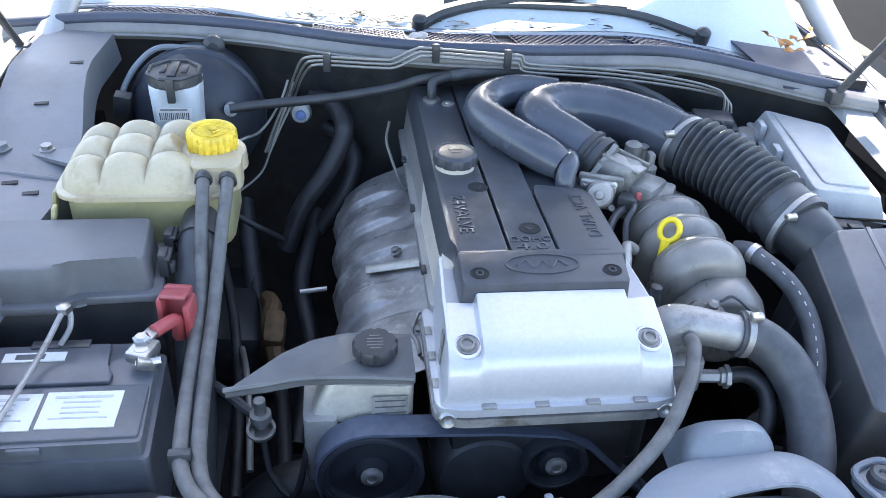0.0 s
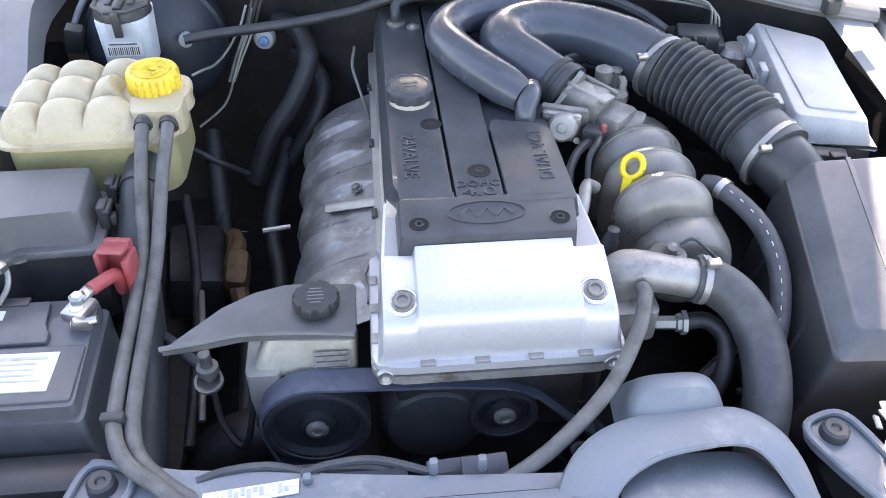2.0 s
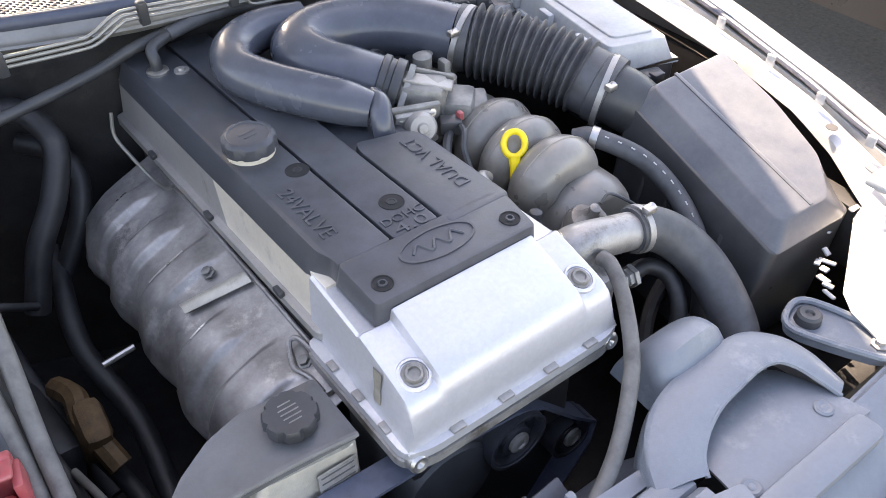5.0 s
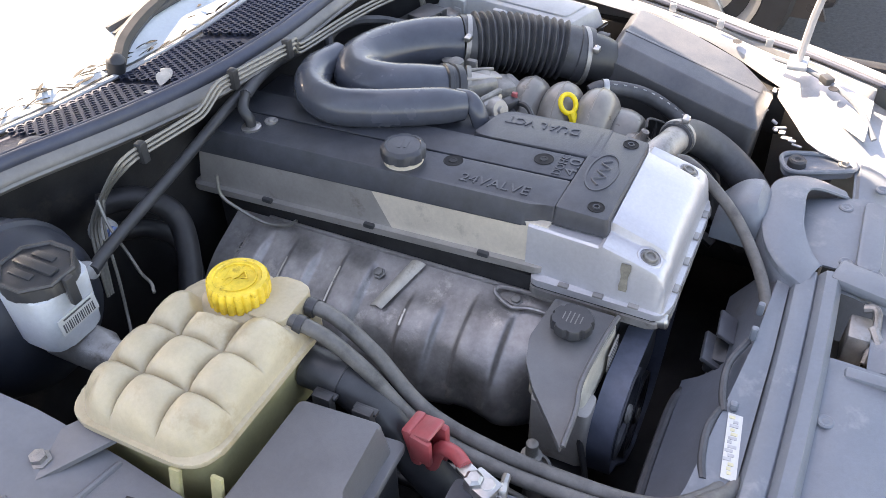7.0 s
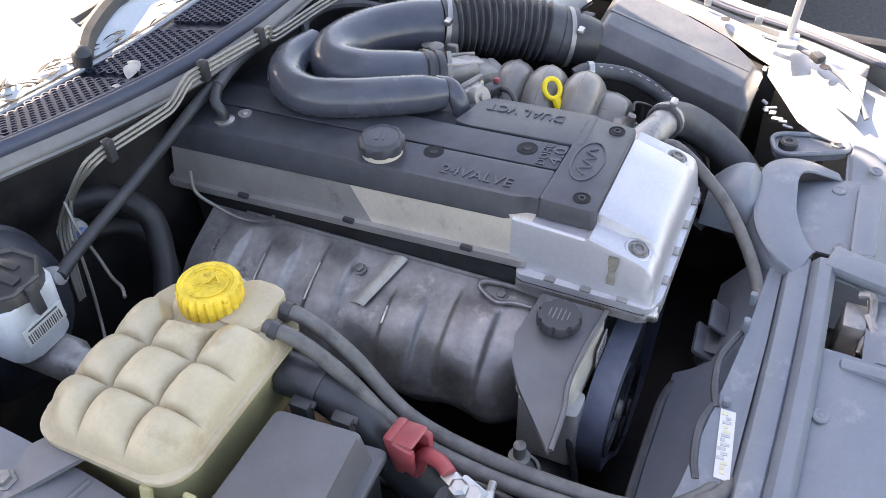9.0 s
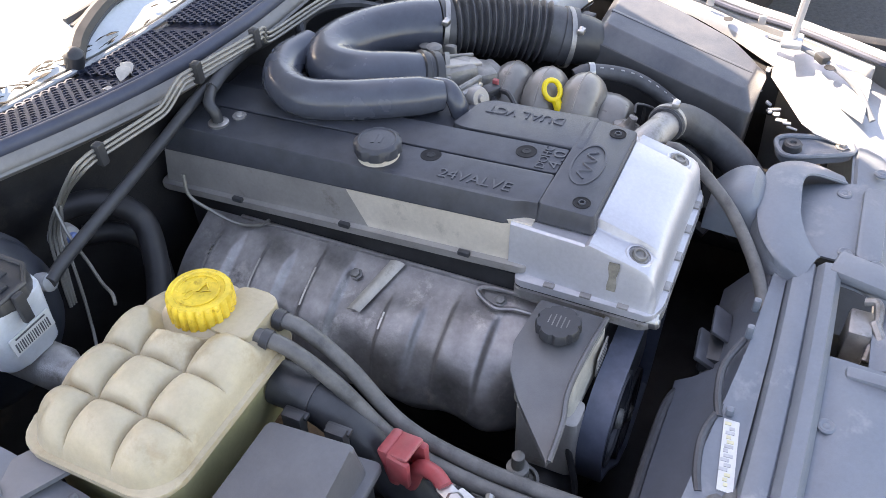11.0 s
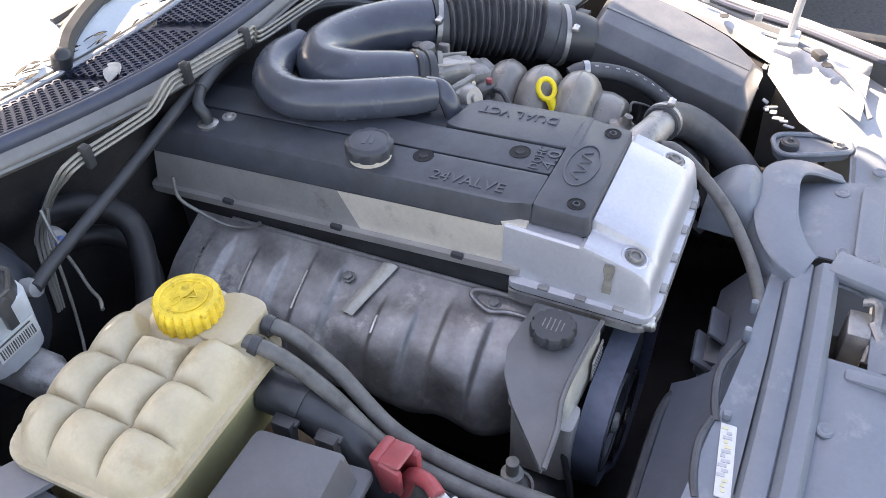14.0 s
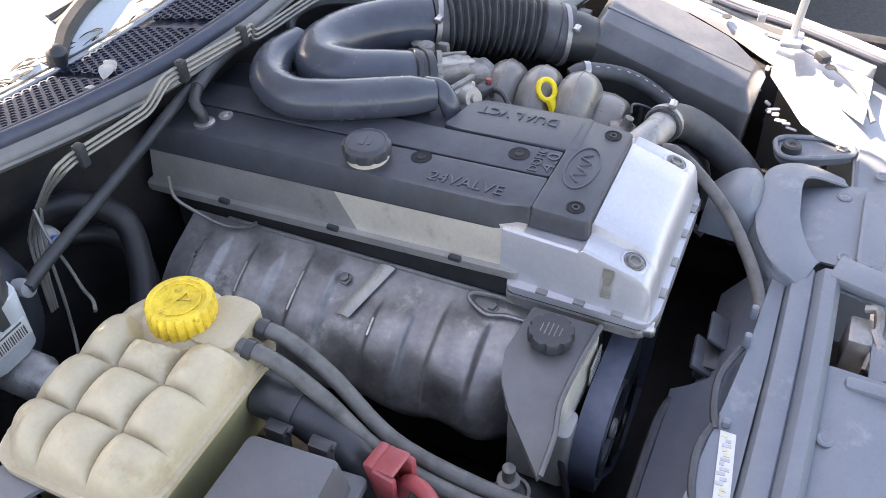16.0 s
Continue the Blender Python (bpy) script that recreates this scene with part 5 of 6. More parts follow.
pp = thing("brake_pipes", (0, 0.74, 0.93), "bundle of thin bright steel brake pipes along the firewall", "pipes")
for i, o in enumerate((0.0, 0.0075, 0.015)):
    part("pipe", tube([fore(p) for p in ((-0.395 + o * 0.6, 0.722, 0.755), (-0.378 + o * 0.8, 0.740, 0.795), (-0.354 + o, 0.760, 0.845), (-0.335 + o, 0.738, 0.898), (-0.318 + o, 0.712, 0.942 - o * 0.8), (-0.300 + o * 0.6, 0.707, 0.951 - o), (-0.271, 0.707, 0.951 - o), (-0.175, 0.712, 0.944 - o), (-0.150 + o * 0.4, 0.713, 0.946 - o),
                       (-0.115 + o * 0.5, 0.716, 0.962 - o), (-0.085, 0.717, 0.964 - o), (0.05, 0.72, 0.952 - o), (0.085 - o * 0.4, 0.72, 0.950 - o), (0.092 - o * 0.3, 0.72, 0.938 - o), (0.12, 0.72, 0.932 - o), (0.25, 0.715, 0.926 - o), (0.38, 0.70, 0.915 - o), (0.45 + o, 0.68, 0.905 - o), (0.47 + o, 0.665, 0.895 - o), (0.475 + o, 0.66, 0.862))], 0.0026, 6, 6), PIPE, pp, "bright steel pipe")
for c in ((-0.272, 0.705, 0.942), (-0.075, 0.715, 0.955), (0.06, 0.72, 0.943)):
    part("pipe_clip", box(fore(c), (0.014, 0.014, 0.034), 0.003), BLACK, pp, "black plastic clip")
part("pipe", tube([(-0.426, 0.580, 0.847), (-0.412, 0.598, 0.846), (-0.396, 0.632, 0.838), (-0.378, 0.668, 0.845), (-0.358, 0.715, 0.865), (-0.345, 0.738, 0.895)], 0.0024, 6, 6), PIPE, pp)
part("pipe", tube([(-0.445, 0.640, 0.712), (-0.415, 0.672, 0.722), (-0.396, 0.692, 0.738), (-0.378, 0.708, 0.782), (-0.352, 0.735, 0.845), (-0.335, 0.738, 0.890)], 0.0024, 6, 6), PIPE, pp)

# thin coolant hoses
for i, pts in enumerate(([(-0.446, 0.342, 0.914), (-0.443, 0.300, 0.905), (-0.442, 0.245, 0.868), (-0.442, 0.177, 0.803), (-0.444, 0.08, 0.780), (-0.440, -0.03, 0.775), (-0.432, -0.085, 0.777), (-0.412, -0.125, 0.778), (-0.378, -0.152, 0.772), (-0.345, -0.172, 0.757), (-0.27, -0.190, 0.728), (-0.15, -0.192, 0.718), (-0.06, -0.180, 0.726),
                          (-0.010, -0.162, 0.744), (0.049, -0.135, 0.767), (0.116, -0.085, 0.796), (0.158, -0.030, 0.822), (0.176, 0.010, 0.838), (0.178, 0.030, 0.838)],
                         [(-0.413, 0.346, 0.911), (-0.411, 0.305, 0.904), (-0.415, 0.250, 0.872), (-0.423, 0.177, 0.808), (-0.424, 0.08, 0.782), (-0.420, -0.03, 0.774), (-0.413, -0.085, 0.772), (-0.398, -0.118, 0.768), (-0.365, -0.148, 0.760), (-0.33, -0.165, 0.745)])):
    h = thing("coolant_hose", pts[0], "slim grey rubber coolant hose from the expansion tank", "hose", "thin coolant hoses")
    part("hose", tube(pts, 0.0092, 12), HOSEGREY, h)
    part("spring_clip", lathe([(0.0105, -0.005), (0.012, -0.005), (0.012, 0.005), (0.0105, 0.005)], Vector(pts[0]).lerp(Vector(pts[1]), 0.35), Vector(pts[1]) - Vector(pts[0]), 14), BLACK, h)
    if i == 0:
        part("hose_tie", box((-0.435, -0.070, 0.777), (0.026, 0.012, 0.026), 0.003), BLACK, h)
lh = thing("radiator_hose", (-0.40, 0.2, 0.70), "thick black radiator hose below the expansion tank", "hose")
part("hose", tube([(-0.452, 0.32, 0.852), (-0.452, 0.28, 0.848), (-0.452, 0.245, 0.832), (-0.456, 0.205, 0.80), (-0.455, 0.17, 0.745), (-0.450, 0.10, 0.67), (-0.442, -0.02, 0.63), (-0.43, -0.14, 0.60)], 0.0260, 16), BLACK, lh)
part("hose_clip", lathe([(0.0260, -0.005), (0.0278, -0.005), (0.0278, 0.005), (0.0260, 0.005)], (-0.452, 0.275, 0.847), (0, -1, -0.2), 20), BLACK, lh)
lo = thing("lower_radiator_hose", (-0.28, -0.05, 0.6), "thick black lower radiator hose", "hose")
part("hose", tube([(-0.412, 0.03, 0.42), (-0.397, 0.035, 0.50), (-0.362, 0.04, 0.565), (-0.315, 0.045, 0.588), (-0.26, 0.05, 0.588)], 0.038, 16), DIMRUBBER, lo)
cl = thing("rusty_bracket", (-0.36, 0.22, 0.58), "rusty brown steering bracket deep in the bay", "bracket")
part("plate", box((-0.372, 0.37, 0.59), (0.04, 0.07, 0.08), 0.015, (20, 10, 0)), BROWN, cl)
part("arm", tube([(-0.385, 0.46, 0.60), (-0.372, 0.41, 0.62), (-0.375, 0.37, 0.61), (-0.36, 0.31, 0.57)], 0.016, 8), BROWN, cl)
rd = thing("steel_rod", (-0.31, 0.33, 0.62), "short bright steel rod", "rod")
part("rod", tube([(-0.325, 0.41, 0.65), (-0.28, 0.415, 0.652)], 0.0045, 8, 3), STEEL, rd)

# ---- passenger's side ----
LIFT = Matrix.Translation((-0.002, -0.016, 0.010))
dk = thing("air_intake_duct", (0.15, 0.55, 0.9), "black moulded intake duct with a double bend", "intake duct")
part("main_pipe", tube([(0.313, 0.476, 0.892), (0.275, 0.526, 0.897), (0.212, 0.570, 0.902), (0.142, 0.584, 0.906), (0.090, 0.556, 0.908), (0.086, 0.502, 0.908), (0.114, 0.458, 0.902), (0.148, 0.424, 0.890)], [0.047, 0.047, 0.046, 0.045, 0.043, 0.042, 0.041, 0.040], 24, 8), DUCT, dk)
part("side_pipe", moved(tube([(0.135, 0.640, 0.905), (0.070, 0.645, 0.908), (0.012, 0.615, 0.908), (-0.012, 0.560, 0.908), (0.004, 0.500, 0.908), (0.035, 0.445, 0.906), (0.065, 0.405, 0.902), (0.088, 0.380, 0.896)], [0.028, 0.030, 0.031, 0.031, 0.031, 0.031, 0.030, 0.024], 20, 8), LIFT), DUCT, dk)
part("elbow", moved(tube([(0.100, 0.395, 0.902), (0.095, 0.372, 0.905), (0.086, 0.355, 0.895), (0.084, 0.345, 0.870)], 0.015, 12), LIFT), DUCT, dk)
part("throat_collar", lathe([(0.040, -0.02), (0.043, -0.018), (0.043, -0.010), (0.040, -0.008), (0.040, -0.002), (0.043, 0.0), (0.043, 0.012), (0.038, 0.014)], (0.152, 0.418, 0.889), (0.6, -0.62, -0.25), 28), BLACK, dk)
part("mount", merge(box((0.245, 0.515, 0.865), (0.10, 0.012, 0.006), 0.002, (0, 0, -25)), tube([(0.25, 0.505, 0.83), (0.25, 0.505, 0.875)], 0.011, 12, 2)), BLACK, dk)

bw = thing("intake_bellows", (0.37, 0.37, 0.87), "black corrugated rubber intake bellows with hose clips", "intake bellows")
B0, B1 = Vector((0.313, 0.476, 0.891)), Vector((0.437, 0.266, 0.848))


def bellow_r(t):
    if t < 0.09 or t > 0.80:
        return 0.050 + (0.003 if t > 0.9 else 0)
    return 0.0510 + 0.0056 * math.cos((t - 0.09) / 0.71 * 2 * math.pi * 13.5 + math.pi)


part("bellows", tube([B0.lerp(B1, t) + Vector((0.010, 0.006, 0.006)) * math.sin(t * math.pi) for t in lin(0, 1, 9)], bellow_r, 30, 20), RUBBER, bw, "corrugated rubber")
D = (B1 - B0).normalized()
band_clamp("hose_clip", B0 + D * 0.010, D, 0.051, bw, (-0.55, -0.35, 0.45))
band_clamp("hose_clip", B1 - D * 0.012, D, 0.0535, bw, (-0.45, -0.55, 0.5))

ab = thing("air_filter_box", (0.47, 0.08, 0.62), "large black air filter box with a sloping lid", "air filter box")
ABL = [(0.418, 0.222), (0.560, 0.228), (0.520, -0.062), (0.408, -0.056)]


def ab_top(x, y):
    return 0.822 + 0.058 * (y + 0.06) / 0.28


part("lid", prism(rounded([(0.430, 0.232), (0.634, 0.236), (0.612, 0.10), (0.580, 0.0), (0.535, -0.075), (0.388, -0.070)], 0.012, 3), lambda x, y: ab_top(x, y) - 0.028, ab_top, 0.006, 3,
                  top=rounded([(0.458, 0.212), (0.616, 0.214), (0.594, 0.10), (0.560, 0.0), (0.506, -0.056), (0.412, -0.050)], 0.014, 3)), AIRBOX, ab, "dusty black lid")
part("case", prism(rounded([(0.392, 0.22), (0.585, 0.225), (0.55, -0.06), (0.352, -0.055)], 0.012, 3), 0.60, lambda x, y: ab_top(x, y) - 0.026, 0.006, 2,
                   top=rounded([(0.428, 0.23), (0.585, 0.234), (0.545, -0.073), (0.386, -0.068)], 0.012, 3)), BLACK, ab)
part("lid_ridge", prism([(0.505, 0.215), (0.512, 0.215), (0.478, -0.052), (0.471, -0.052)], lambda x, y: ab_top(x, y) - 0.002, lambda x, y: ab_top(x, y) + 0.0012, 0.0005), AIRBOX, ab)
for y in (0.16, 0.11, 0.06, 0.01):
    part("case_rib", box((0.376 + 0.12 * (y - 0.0), y, 0.70), (0.012, 0.007, 0.15), 0.002, (0, 14, 0)), BLACK, ab)
part("inlet_neck", tube([B1 - D * 0.01, B1 + D * 0.02 + Vector((0, 0, -0.003)), B1 + D * 0.045 + Vector((0.004, 0, -0.016)), B1 + D * 0.08 + Vector((0.01, 0, -0.045))], [0.046, 0.045, 0.043, 0.040], 24, 6), BLACK, ab)

pl = thing("intake_manifold", (0.26, 0.26, 0.72), "grey brown intake manifold with three rounded runners", "intake manifold")


RUNNERS = ((0.312, 0.031, 0.880), (0.252, 0.032, 0.882), (0.188, 0.034, 0.884))


def runner(y, cx_, r, top):
    """One runner: a fat tube bent over the plenum."""
    R = 0.036
    c = top - R - r
    pts = [(cx_ - R - 0.004, y + 0.008, c - 0.09), (cx_ - R, y + 0.006, c - 0.02)]
    pts += [(cx_ - R * math.cos(a), y, c + R * math.sin(a)) for a in lin(0.35, math.pi - 0.3, 7)]
    pts += [(cx_ + R + 0.004, y - 0.004, c - 0.04), (cx_ + R + 0.002, y - 0.004, c - 0.12)]
    return tube(pts, [r * 0.8, r * 0.92] + [r] * 7 + [r, r], 26, 6)


for y, r, top in RUNNERS:
    part("runner", runner(y, 0.252, r, top), PLENUM, pl, "shiny grey front runner" if y < 0.2 else "")
part("plenum_log", tube([(0.275, 0.115, 0.775), (0.275, 0.14, 0.775), (0.275, 0.40, 0.775), (0.27, 0.43, 0.775)], [0.03, 0.066, 0.066, 0.03], 24, 10), PLENUM, pl)
for y, r, top in RUNNERS:
    c = top - 0.036 - r
    part("moulding_seam", tube([(0.252 - (0.036 + r) * math.cos(a), y, c + (0.036 + r) * math.sin(a)) for a in lin(0.5, 2.7, 12)], 0.0014, 6, 3), PLENUM, pl)
part("nub", lathe([(0.030, 0), (0.030, 0.02), (0.024, 0.03), (0.012, 0.034), (0.008, 0.04), (0.007, 0.052), (0.002, 0.054)], (0.236, 0.112, 0.790), (0, -0.3, 1), 22), PLENUM, pl, "round vacuum capsule")
part("nub_wire", tube([(0.245, 0.098, 0.842), (0.262, 0.10, 0.848), (0.28, 0.085, 0.838), (0.30, 0.07, 0.82)], 0.0022, 6), BLACK, pl)

dp = thing("dipstick", (0.207, 0.229, 0.833), "yellow ring handle of the oil dipstick", "dipstick")


def ring(c, R, r, nrm, squash=0.85):
    pts = [(R * math.cos(a) * squash, R * math.sin(a), 0) for a in lin(0, 2 * math.pi, 25)]
    m = axis_pose(c, nrm)
    return tube([m @ Vector(p) for p in pts], r, 10, 2)


DN = Vector((-0.55, -0.55, 0.62))
part("ring_handle", ring((0.214, 0.228, 0.873), 0.0162, 0.0044, DN), YELLOWP, dp, "yellow plastic ring")
part("stem", tube([(0.208, 0.219, 0.860), (0.204, 0.213, 0.848), (0.201, 0.210, 0.822)], [0.0085, 0.0070, 0.0055], 8, 4), YELLOWP, dp)
part("guide_tube", tube([(0.201, 0.210, 0.826), (0.198, 0.21, 0.76), (0.18, 0.20, 0.66)], 0.006, 8), ALLOY, dp)

tb = thing("throttle_body", (0.17, 0.36, 0.84), "cast alloy throttle body with a round motor", "throttle body")
part("housing", merge(box((0.178, 0.385, 0.868), (0.075, 0.052, 0.080), 0.012, (0, 0, -45)), box((0.215, 0.365, 0.850), (0.07, 0.06, 0.07), 0.012, (0, 0, -45)), tube([(0.235, 0.40, 0.83), (0.235, 0.40, 0.885)], 0.015, 12, 2)), GRIME, tb)
part("motor_plate", box((0.140, 0.348, 0.866), (0.056, 0.010, 0.058), 0.004, (18, 0, -20)), BAND, tb)
part("motor", lathe([(0.021, -0.02), (0.021, 0.018), (0.017, 0.024), (0.008, 0.024), (0.006, 0.028), (0.002, 0.028)], (0.141, 0.338, 0.872), (-0.30, -0.85, 0.40), 26), BAND, tb, "round bright motor can")
for dx, dz in ((-0.02, 0.02), (0.02, 0.022), (0.022, -0.018)):
    part("screw", lathe([(0.005, 0), (0.005, 0.004), (0.002, 0.004)], (0.140 + dx, 0.340 - dx * 0.35, 0.868 + dz), (-0.3, -0.85, 0.3), 8), STEEL, tb)
part("plug", merge(box((0.182, 0.322, 0.866), (0.030, 0.024, 0.022), 0.004, (0, 0, -30)), tube([(0.175, 0.315, 0.86), (0.155, 0.295, 0.855), (0.140, 0.270, 0.845), (0.135, 0.25, 0.83)], 0.0065, 8)), BLACK, tb, "black plug and lead")
part("lock_tab", box((0.195, 0.318, 0.878), (0.008, 0.010, 0.012), 0.002), RED, tb, "small red lock tab")
part("sensor", merge(lathe([(0.014, 0), (0.014, 0.03), (0.008, 0.034)], (0.222, 0.44, 0.875), (0, 0, 1), 12), box((0.246, 0.42, 0.885), (0.012, 0.02, 0.03), 0.004)), GRIME, tb)

# thermostat housing and upper hose
th = thing("thermostat_housing", (0.19, 0.05, 0.80), "pale cast thermostat housing with a hose clip", "thermostat housing")
part("outlet", tube([(0.162, 0.075, 0.800), (0.166, 0.068, 0.828), (0.185, 0.060, 0.836), (0.215, 0.054, 0.834), (0.252, 0.048, 0.828)], [0.030, 0.028, 0.026, 0.024, 0.024], 18, 6), ALLOY, th, "pale cast outlet")
part("base", prism(rounded([(0.142, 0.02), (0.205, 0.02), (0.205, 0.10), (0.142, 0.10)], 0.01), 0.755, 0.802, 0.005), ALLOY, th)
part("spigot", lathe([(0.009, 0), (0.009, 0.05), (0.012, 0.052), (0.012, 0.058), (0.016, 0.058), (0.016, 0.064), (0.008, 0.066)], (0.180, 0.035, 0.772), (1, -0.1, 0), 6), ALLOY, th)
uh = thing("upper_radiator_hose", (0.30, 0.0, 0.75), "thick grey rubber upper radiator hose", "hose")
part("hose", tube([(0.248, 0.048, 0.829), (0.275, 0.043, 0.824), (0.305, 0.020, 0.806), (0.322, -0.022, 0.776), (0.318, -0.075, 0.735), (0.300, -0.12, 0.685), (0.29, -0.15, 0.62)], 0.0285, 20), RUBBER, uh)
band_clamp("hose_clip", (0.258, 0.047, 0.828), (1, -0.15, -0.15), 0.0295, uh, (0.2, -0.25, 1))
wh = thing("small_water_hose", (0.25, 0.03, 0.76), "small black bypass hose", "hose")
part("hose", tube([(0.24, 0.03, 0.772), (0.27, 0.03, 0.772), (0.29, 0.01, 0.76), (0.285, -0.02, 0.73), (0.26, -0.04, 0.68)], 0.011, 12), DIMRUBBER, wh)
kh = thing("printed_hose", (0.36, 0.10, 0.80), "curved black hose with a line of white print", "hose")
KP = [(0.318, 0.222, 0.842), (0.335, 0.200, 0.848), (0.368, 0.140, 0.832), (0.378, 0.082, 0.802), (0.365, 0.025, 0.765), (0.345, -0.01, 0.72), (0.33, -0.03, 0.66)]
part("hose", tube(KP, 0.0135, 14), RUBBER, kh)
part("end_clip", lathe([(0.014, -0.005), (0.0155, -0.005), (0.0155, 0.005), (0.014, 0.005)], KP[1], Vector(KP[2]) - Vector(KP[0]), 18), STEEL, kh)
kp = spline(KP, 8)
for i in range(10, 34, 2):
    d = (kp[i + 1] - kp[i]).normalized()
    part("print_bar", moved(box((0, 0, 0), (0.0012, 0.003, 0.006), 0.0), axis_pose(kp[i] + Vector((-0.35, -0.5, 0.8)).normalized() * 0.0131, d)), PRINT, kh)

# fluted dark fan area below
fn = thing("pipe_bundle", (0.30, -0.02, 0.6), "dark pipes beside the air filter box", "pipes")
part("pipe", tube([(0.34, 0.02, 0.64), (0.37, -0.02, 0.66), (0.395, -0.05, 0.70), (0.42, -0.06, 0.72)], 0.006, 8), DIMRUBBER, fn)
part("pipe", tube([(0.33, 0.04, 0.70), (0.30, 0.03, 0.68), (0.26, 0.0, 0.66), (0.24, -0.05, 0.64)], 0.010, 8), DIMRUBBER, fn)
part("pipe", tube([(0.36, -0.02, 0.60), (0.32, -0.03, 0.64), (0.27, -0.06, 0.66), (0.22, -0.1, 0.67)], 0.016, 10), DIMRUBBER, fn)

# control box with its pale cover
eb = thing("relay_box", (0.56, 0.45, 0.78), "relay box with a pale frosted plastic cover in the sun", "relay box")
EB = [(0.517, 0.632), (0.632, 0.556), (0.586, 0.274), (0.464, 0.306)]
ET = [(0.530, 0.618), (0.618, 0.545), (0.573, 0.288), (0.478, 0.318)]
part("case", prism(rounded(EB, 0.01, 2), 0.74, 0.848, 0.004), BLACK, eb)
part("cover", prism(rounded(EB, 0.012, 3), 0.846, 0.886, 0.005, 3, top=rounded(ET, 0.012, 3)), CLEAR, eb, "frosted pale cover")
part("cover_field", prism(rounded([(0.538, 0.596), (0.608, 0.538), (0.569, 0.312), (0.500, 0.334)], 0.010, 3), 0.884, 0.8895, 0.002), CLEAR, eb)
for k in (0.2, 0.5, 0.8):
    x, y = EB[0][0] + (EB[3][0] - EB[0][0]) * k, EB[0][1] + (EB[3][1] - EB[0][1]) * k
    part("cover_tab", merge(box((x - 0.001, y, 0.868), (0.012, 0.032, 0.030), 0.003, (0, 0, -10)), box((x - 0.006, y, 0.856), (0.008, 0.018, 0.022), 0.002, (0, 0, -10))), CLEAR, eb)
part("rim", tube([(*p, 0.849) for p in EB + EB[:1]], 0.0045, 6, 2, smooth=False), CLEAR, eb)
part("plug", merge(box((0.512, 0.268, 0.842), (0.055, 0.026, 0.026), 0.005, (0, 0, -14)), box((0.520, 0.256, 0.852), (0.020, 0.016, 0.012), 0.003), tube([(0.485, 0.268, 0.84), (0.462, 0.275, 0.838), (0.448, 0.29, 0.832), (0.44, 0.31, 0.82)], 0.006, 8)), BLACK, eb)
au = thing("abs_unit", (0.43, 0.62, 0.80), "black brake control unit with pipe unions", "control unit")
part("block", merge(box((0.43, 0.62, 0.83), (0.10, 0.07, 0.07), 0.006, (0, 0, -12)), box((0.425, 0.60, 0.87), (0.07, 0.05, 0.03), 0.005, (0, 0, -12))), BLACK, au)
for i in range(4):
    part("fin", box((0.395 + 0.02 * i, 0.585, 0.865), (0.006, 0.03, 0.035), 0.002, (0, 0, -12)), BLACK, au)
part("bottle", lathe([(0.025, 0), (0.028, 0.05), (0.02, 0.06)], (0.49, 0.58, 0.80), (0, 0, 1), 16), ALLOY, au)
hb = thing("rear_harness", (0.3, 0.7, 0.88), "looped dark wiring behind the intake duct", "wiring")
part("loop", tube([(0.18, 0.67, 0.87), (0.22, 0.70, 0.90), (0.28, 0.69, 0.905), (0.34, 0.66, 0.89), (0.38, 0.63, 0.87)], 0.009, 8), RUBBER, hb)
part("loom", tube([(0.30, 0.75, 0.925), (0.315, 0.745, 0.905), (0.36, 0.74, 0.90), (0.42, 0.735, 0.915), (0.46, 0.72, 0.915)], 0.005, 8), GREY, hb)

# snorkel at the front
sn = thing("air_snorkel", (0.18, -0.17, 0.75), "dusty grey moulded air intake snorkel", "air snorkel")


OUTER = spline([(0.036, -0.200, 0.768), (0.056, -0.166, 0.777), (0.088, -0.140, 0.785), (0.130, -0.126, 0.790), (0.185, -0.122, 0.792), (0.248, -0.124, 0.793), (0.284, -0.148, 0.789), (0.300, -0.184, 0.782), (0.308, -0.226, 0.766)], 5)
INNER = spline([(0.090, -0.216, 0.772), (0.100, -0.200, 0.780), (0.118, -0.188, 0.787), (0.146, -0.177, 0.794), (0.185, -0.172, 0.798), (0.230, -0.170, 0.799), (0.256, -0.180, 0.795), (0.272, -0.206, 0.784), (0.287, -0.236, 0.770)], 5)


def hood(i, v):
    """The hood: a crowned band between its rear foot and its front lip, with a skirt behind."""
    o, n = OUTER[int(i)], INNER[int(i)]
    if v < 0:
        return o + Vector((0, 0.004, 0.05 * v))
    return o.lerp(n, v) + Vector((0, 0, 0.004 * math.sin(v * math.pi)))


part("hood", sheet(hood, range(len(OUTER)), [-1, -0.4, -0.05, 0, 0.06, 0.2, 0.4, 0.6, 0.8, 0.94, 1.0], 0.0035), GREY, sn, "arched grey hood")
part("hood_lip", tube([p + Vector((0, -0.001, -0.003)) for p in INNER[::4]], 0.003, 6, 4), GREY, sn)
part("mouth_plate", sheet(lambda u, v: (0.092 + 0.20 * u + 0.018 * v * (1 - 2 * u), -0.268 + 0.115 * v * (1 - 0.12 * abs(2 * u - 1) ** 4), 0.769 + 0.005 * v * (1 - abs(2 * u - 1) ** 5) - 0.016 * v * v), lin(0, 1, 17), lin(0, 1, 8), 0.004), GREY, sn, "sloping grey mouth plate")
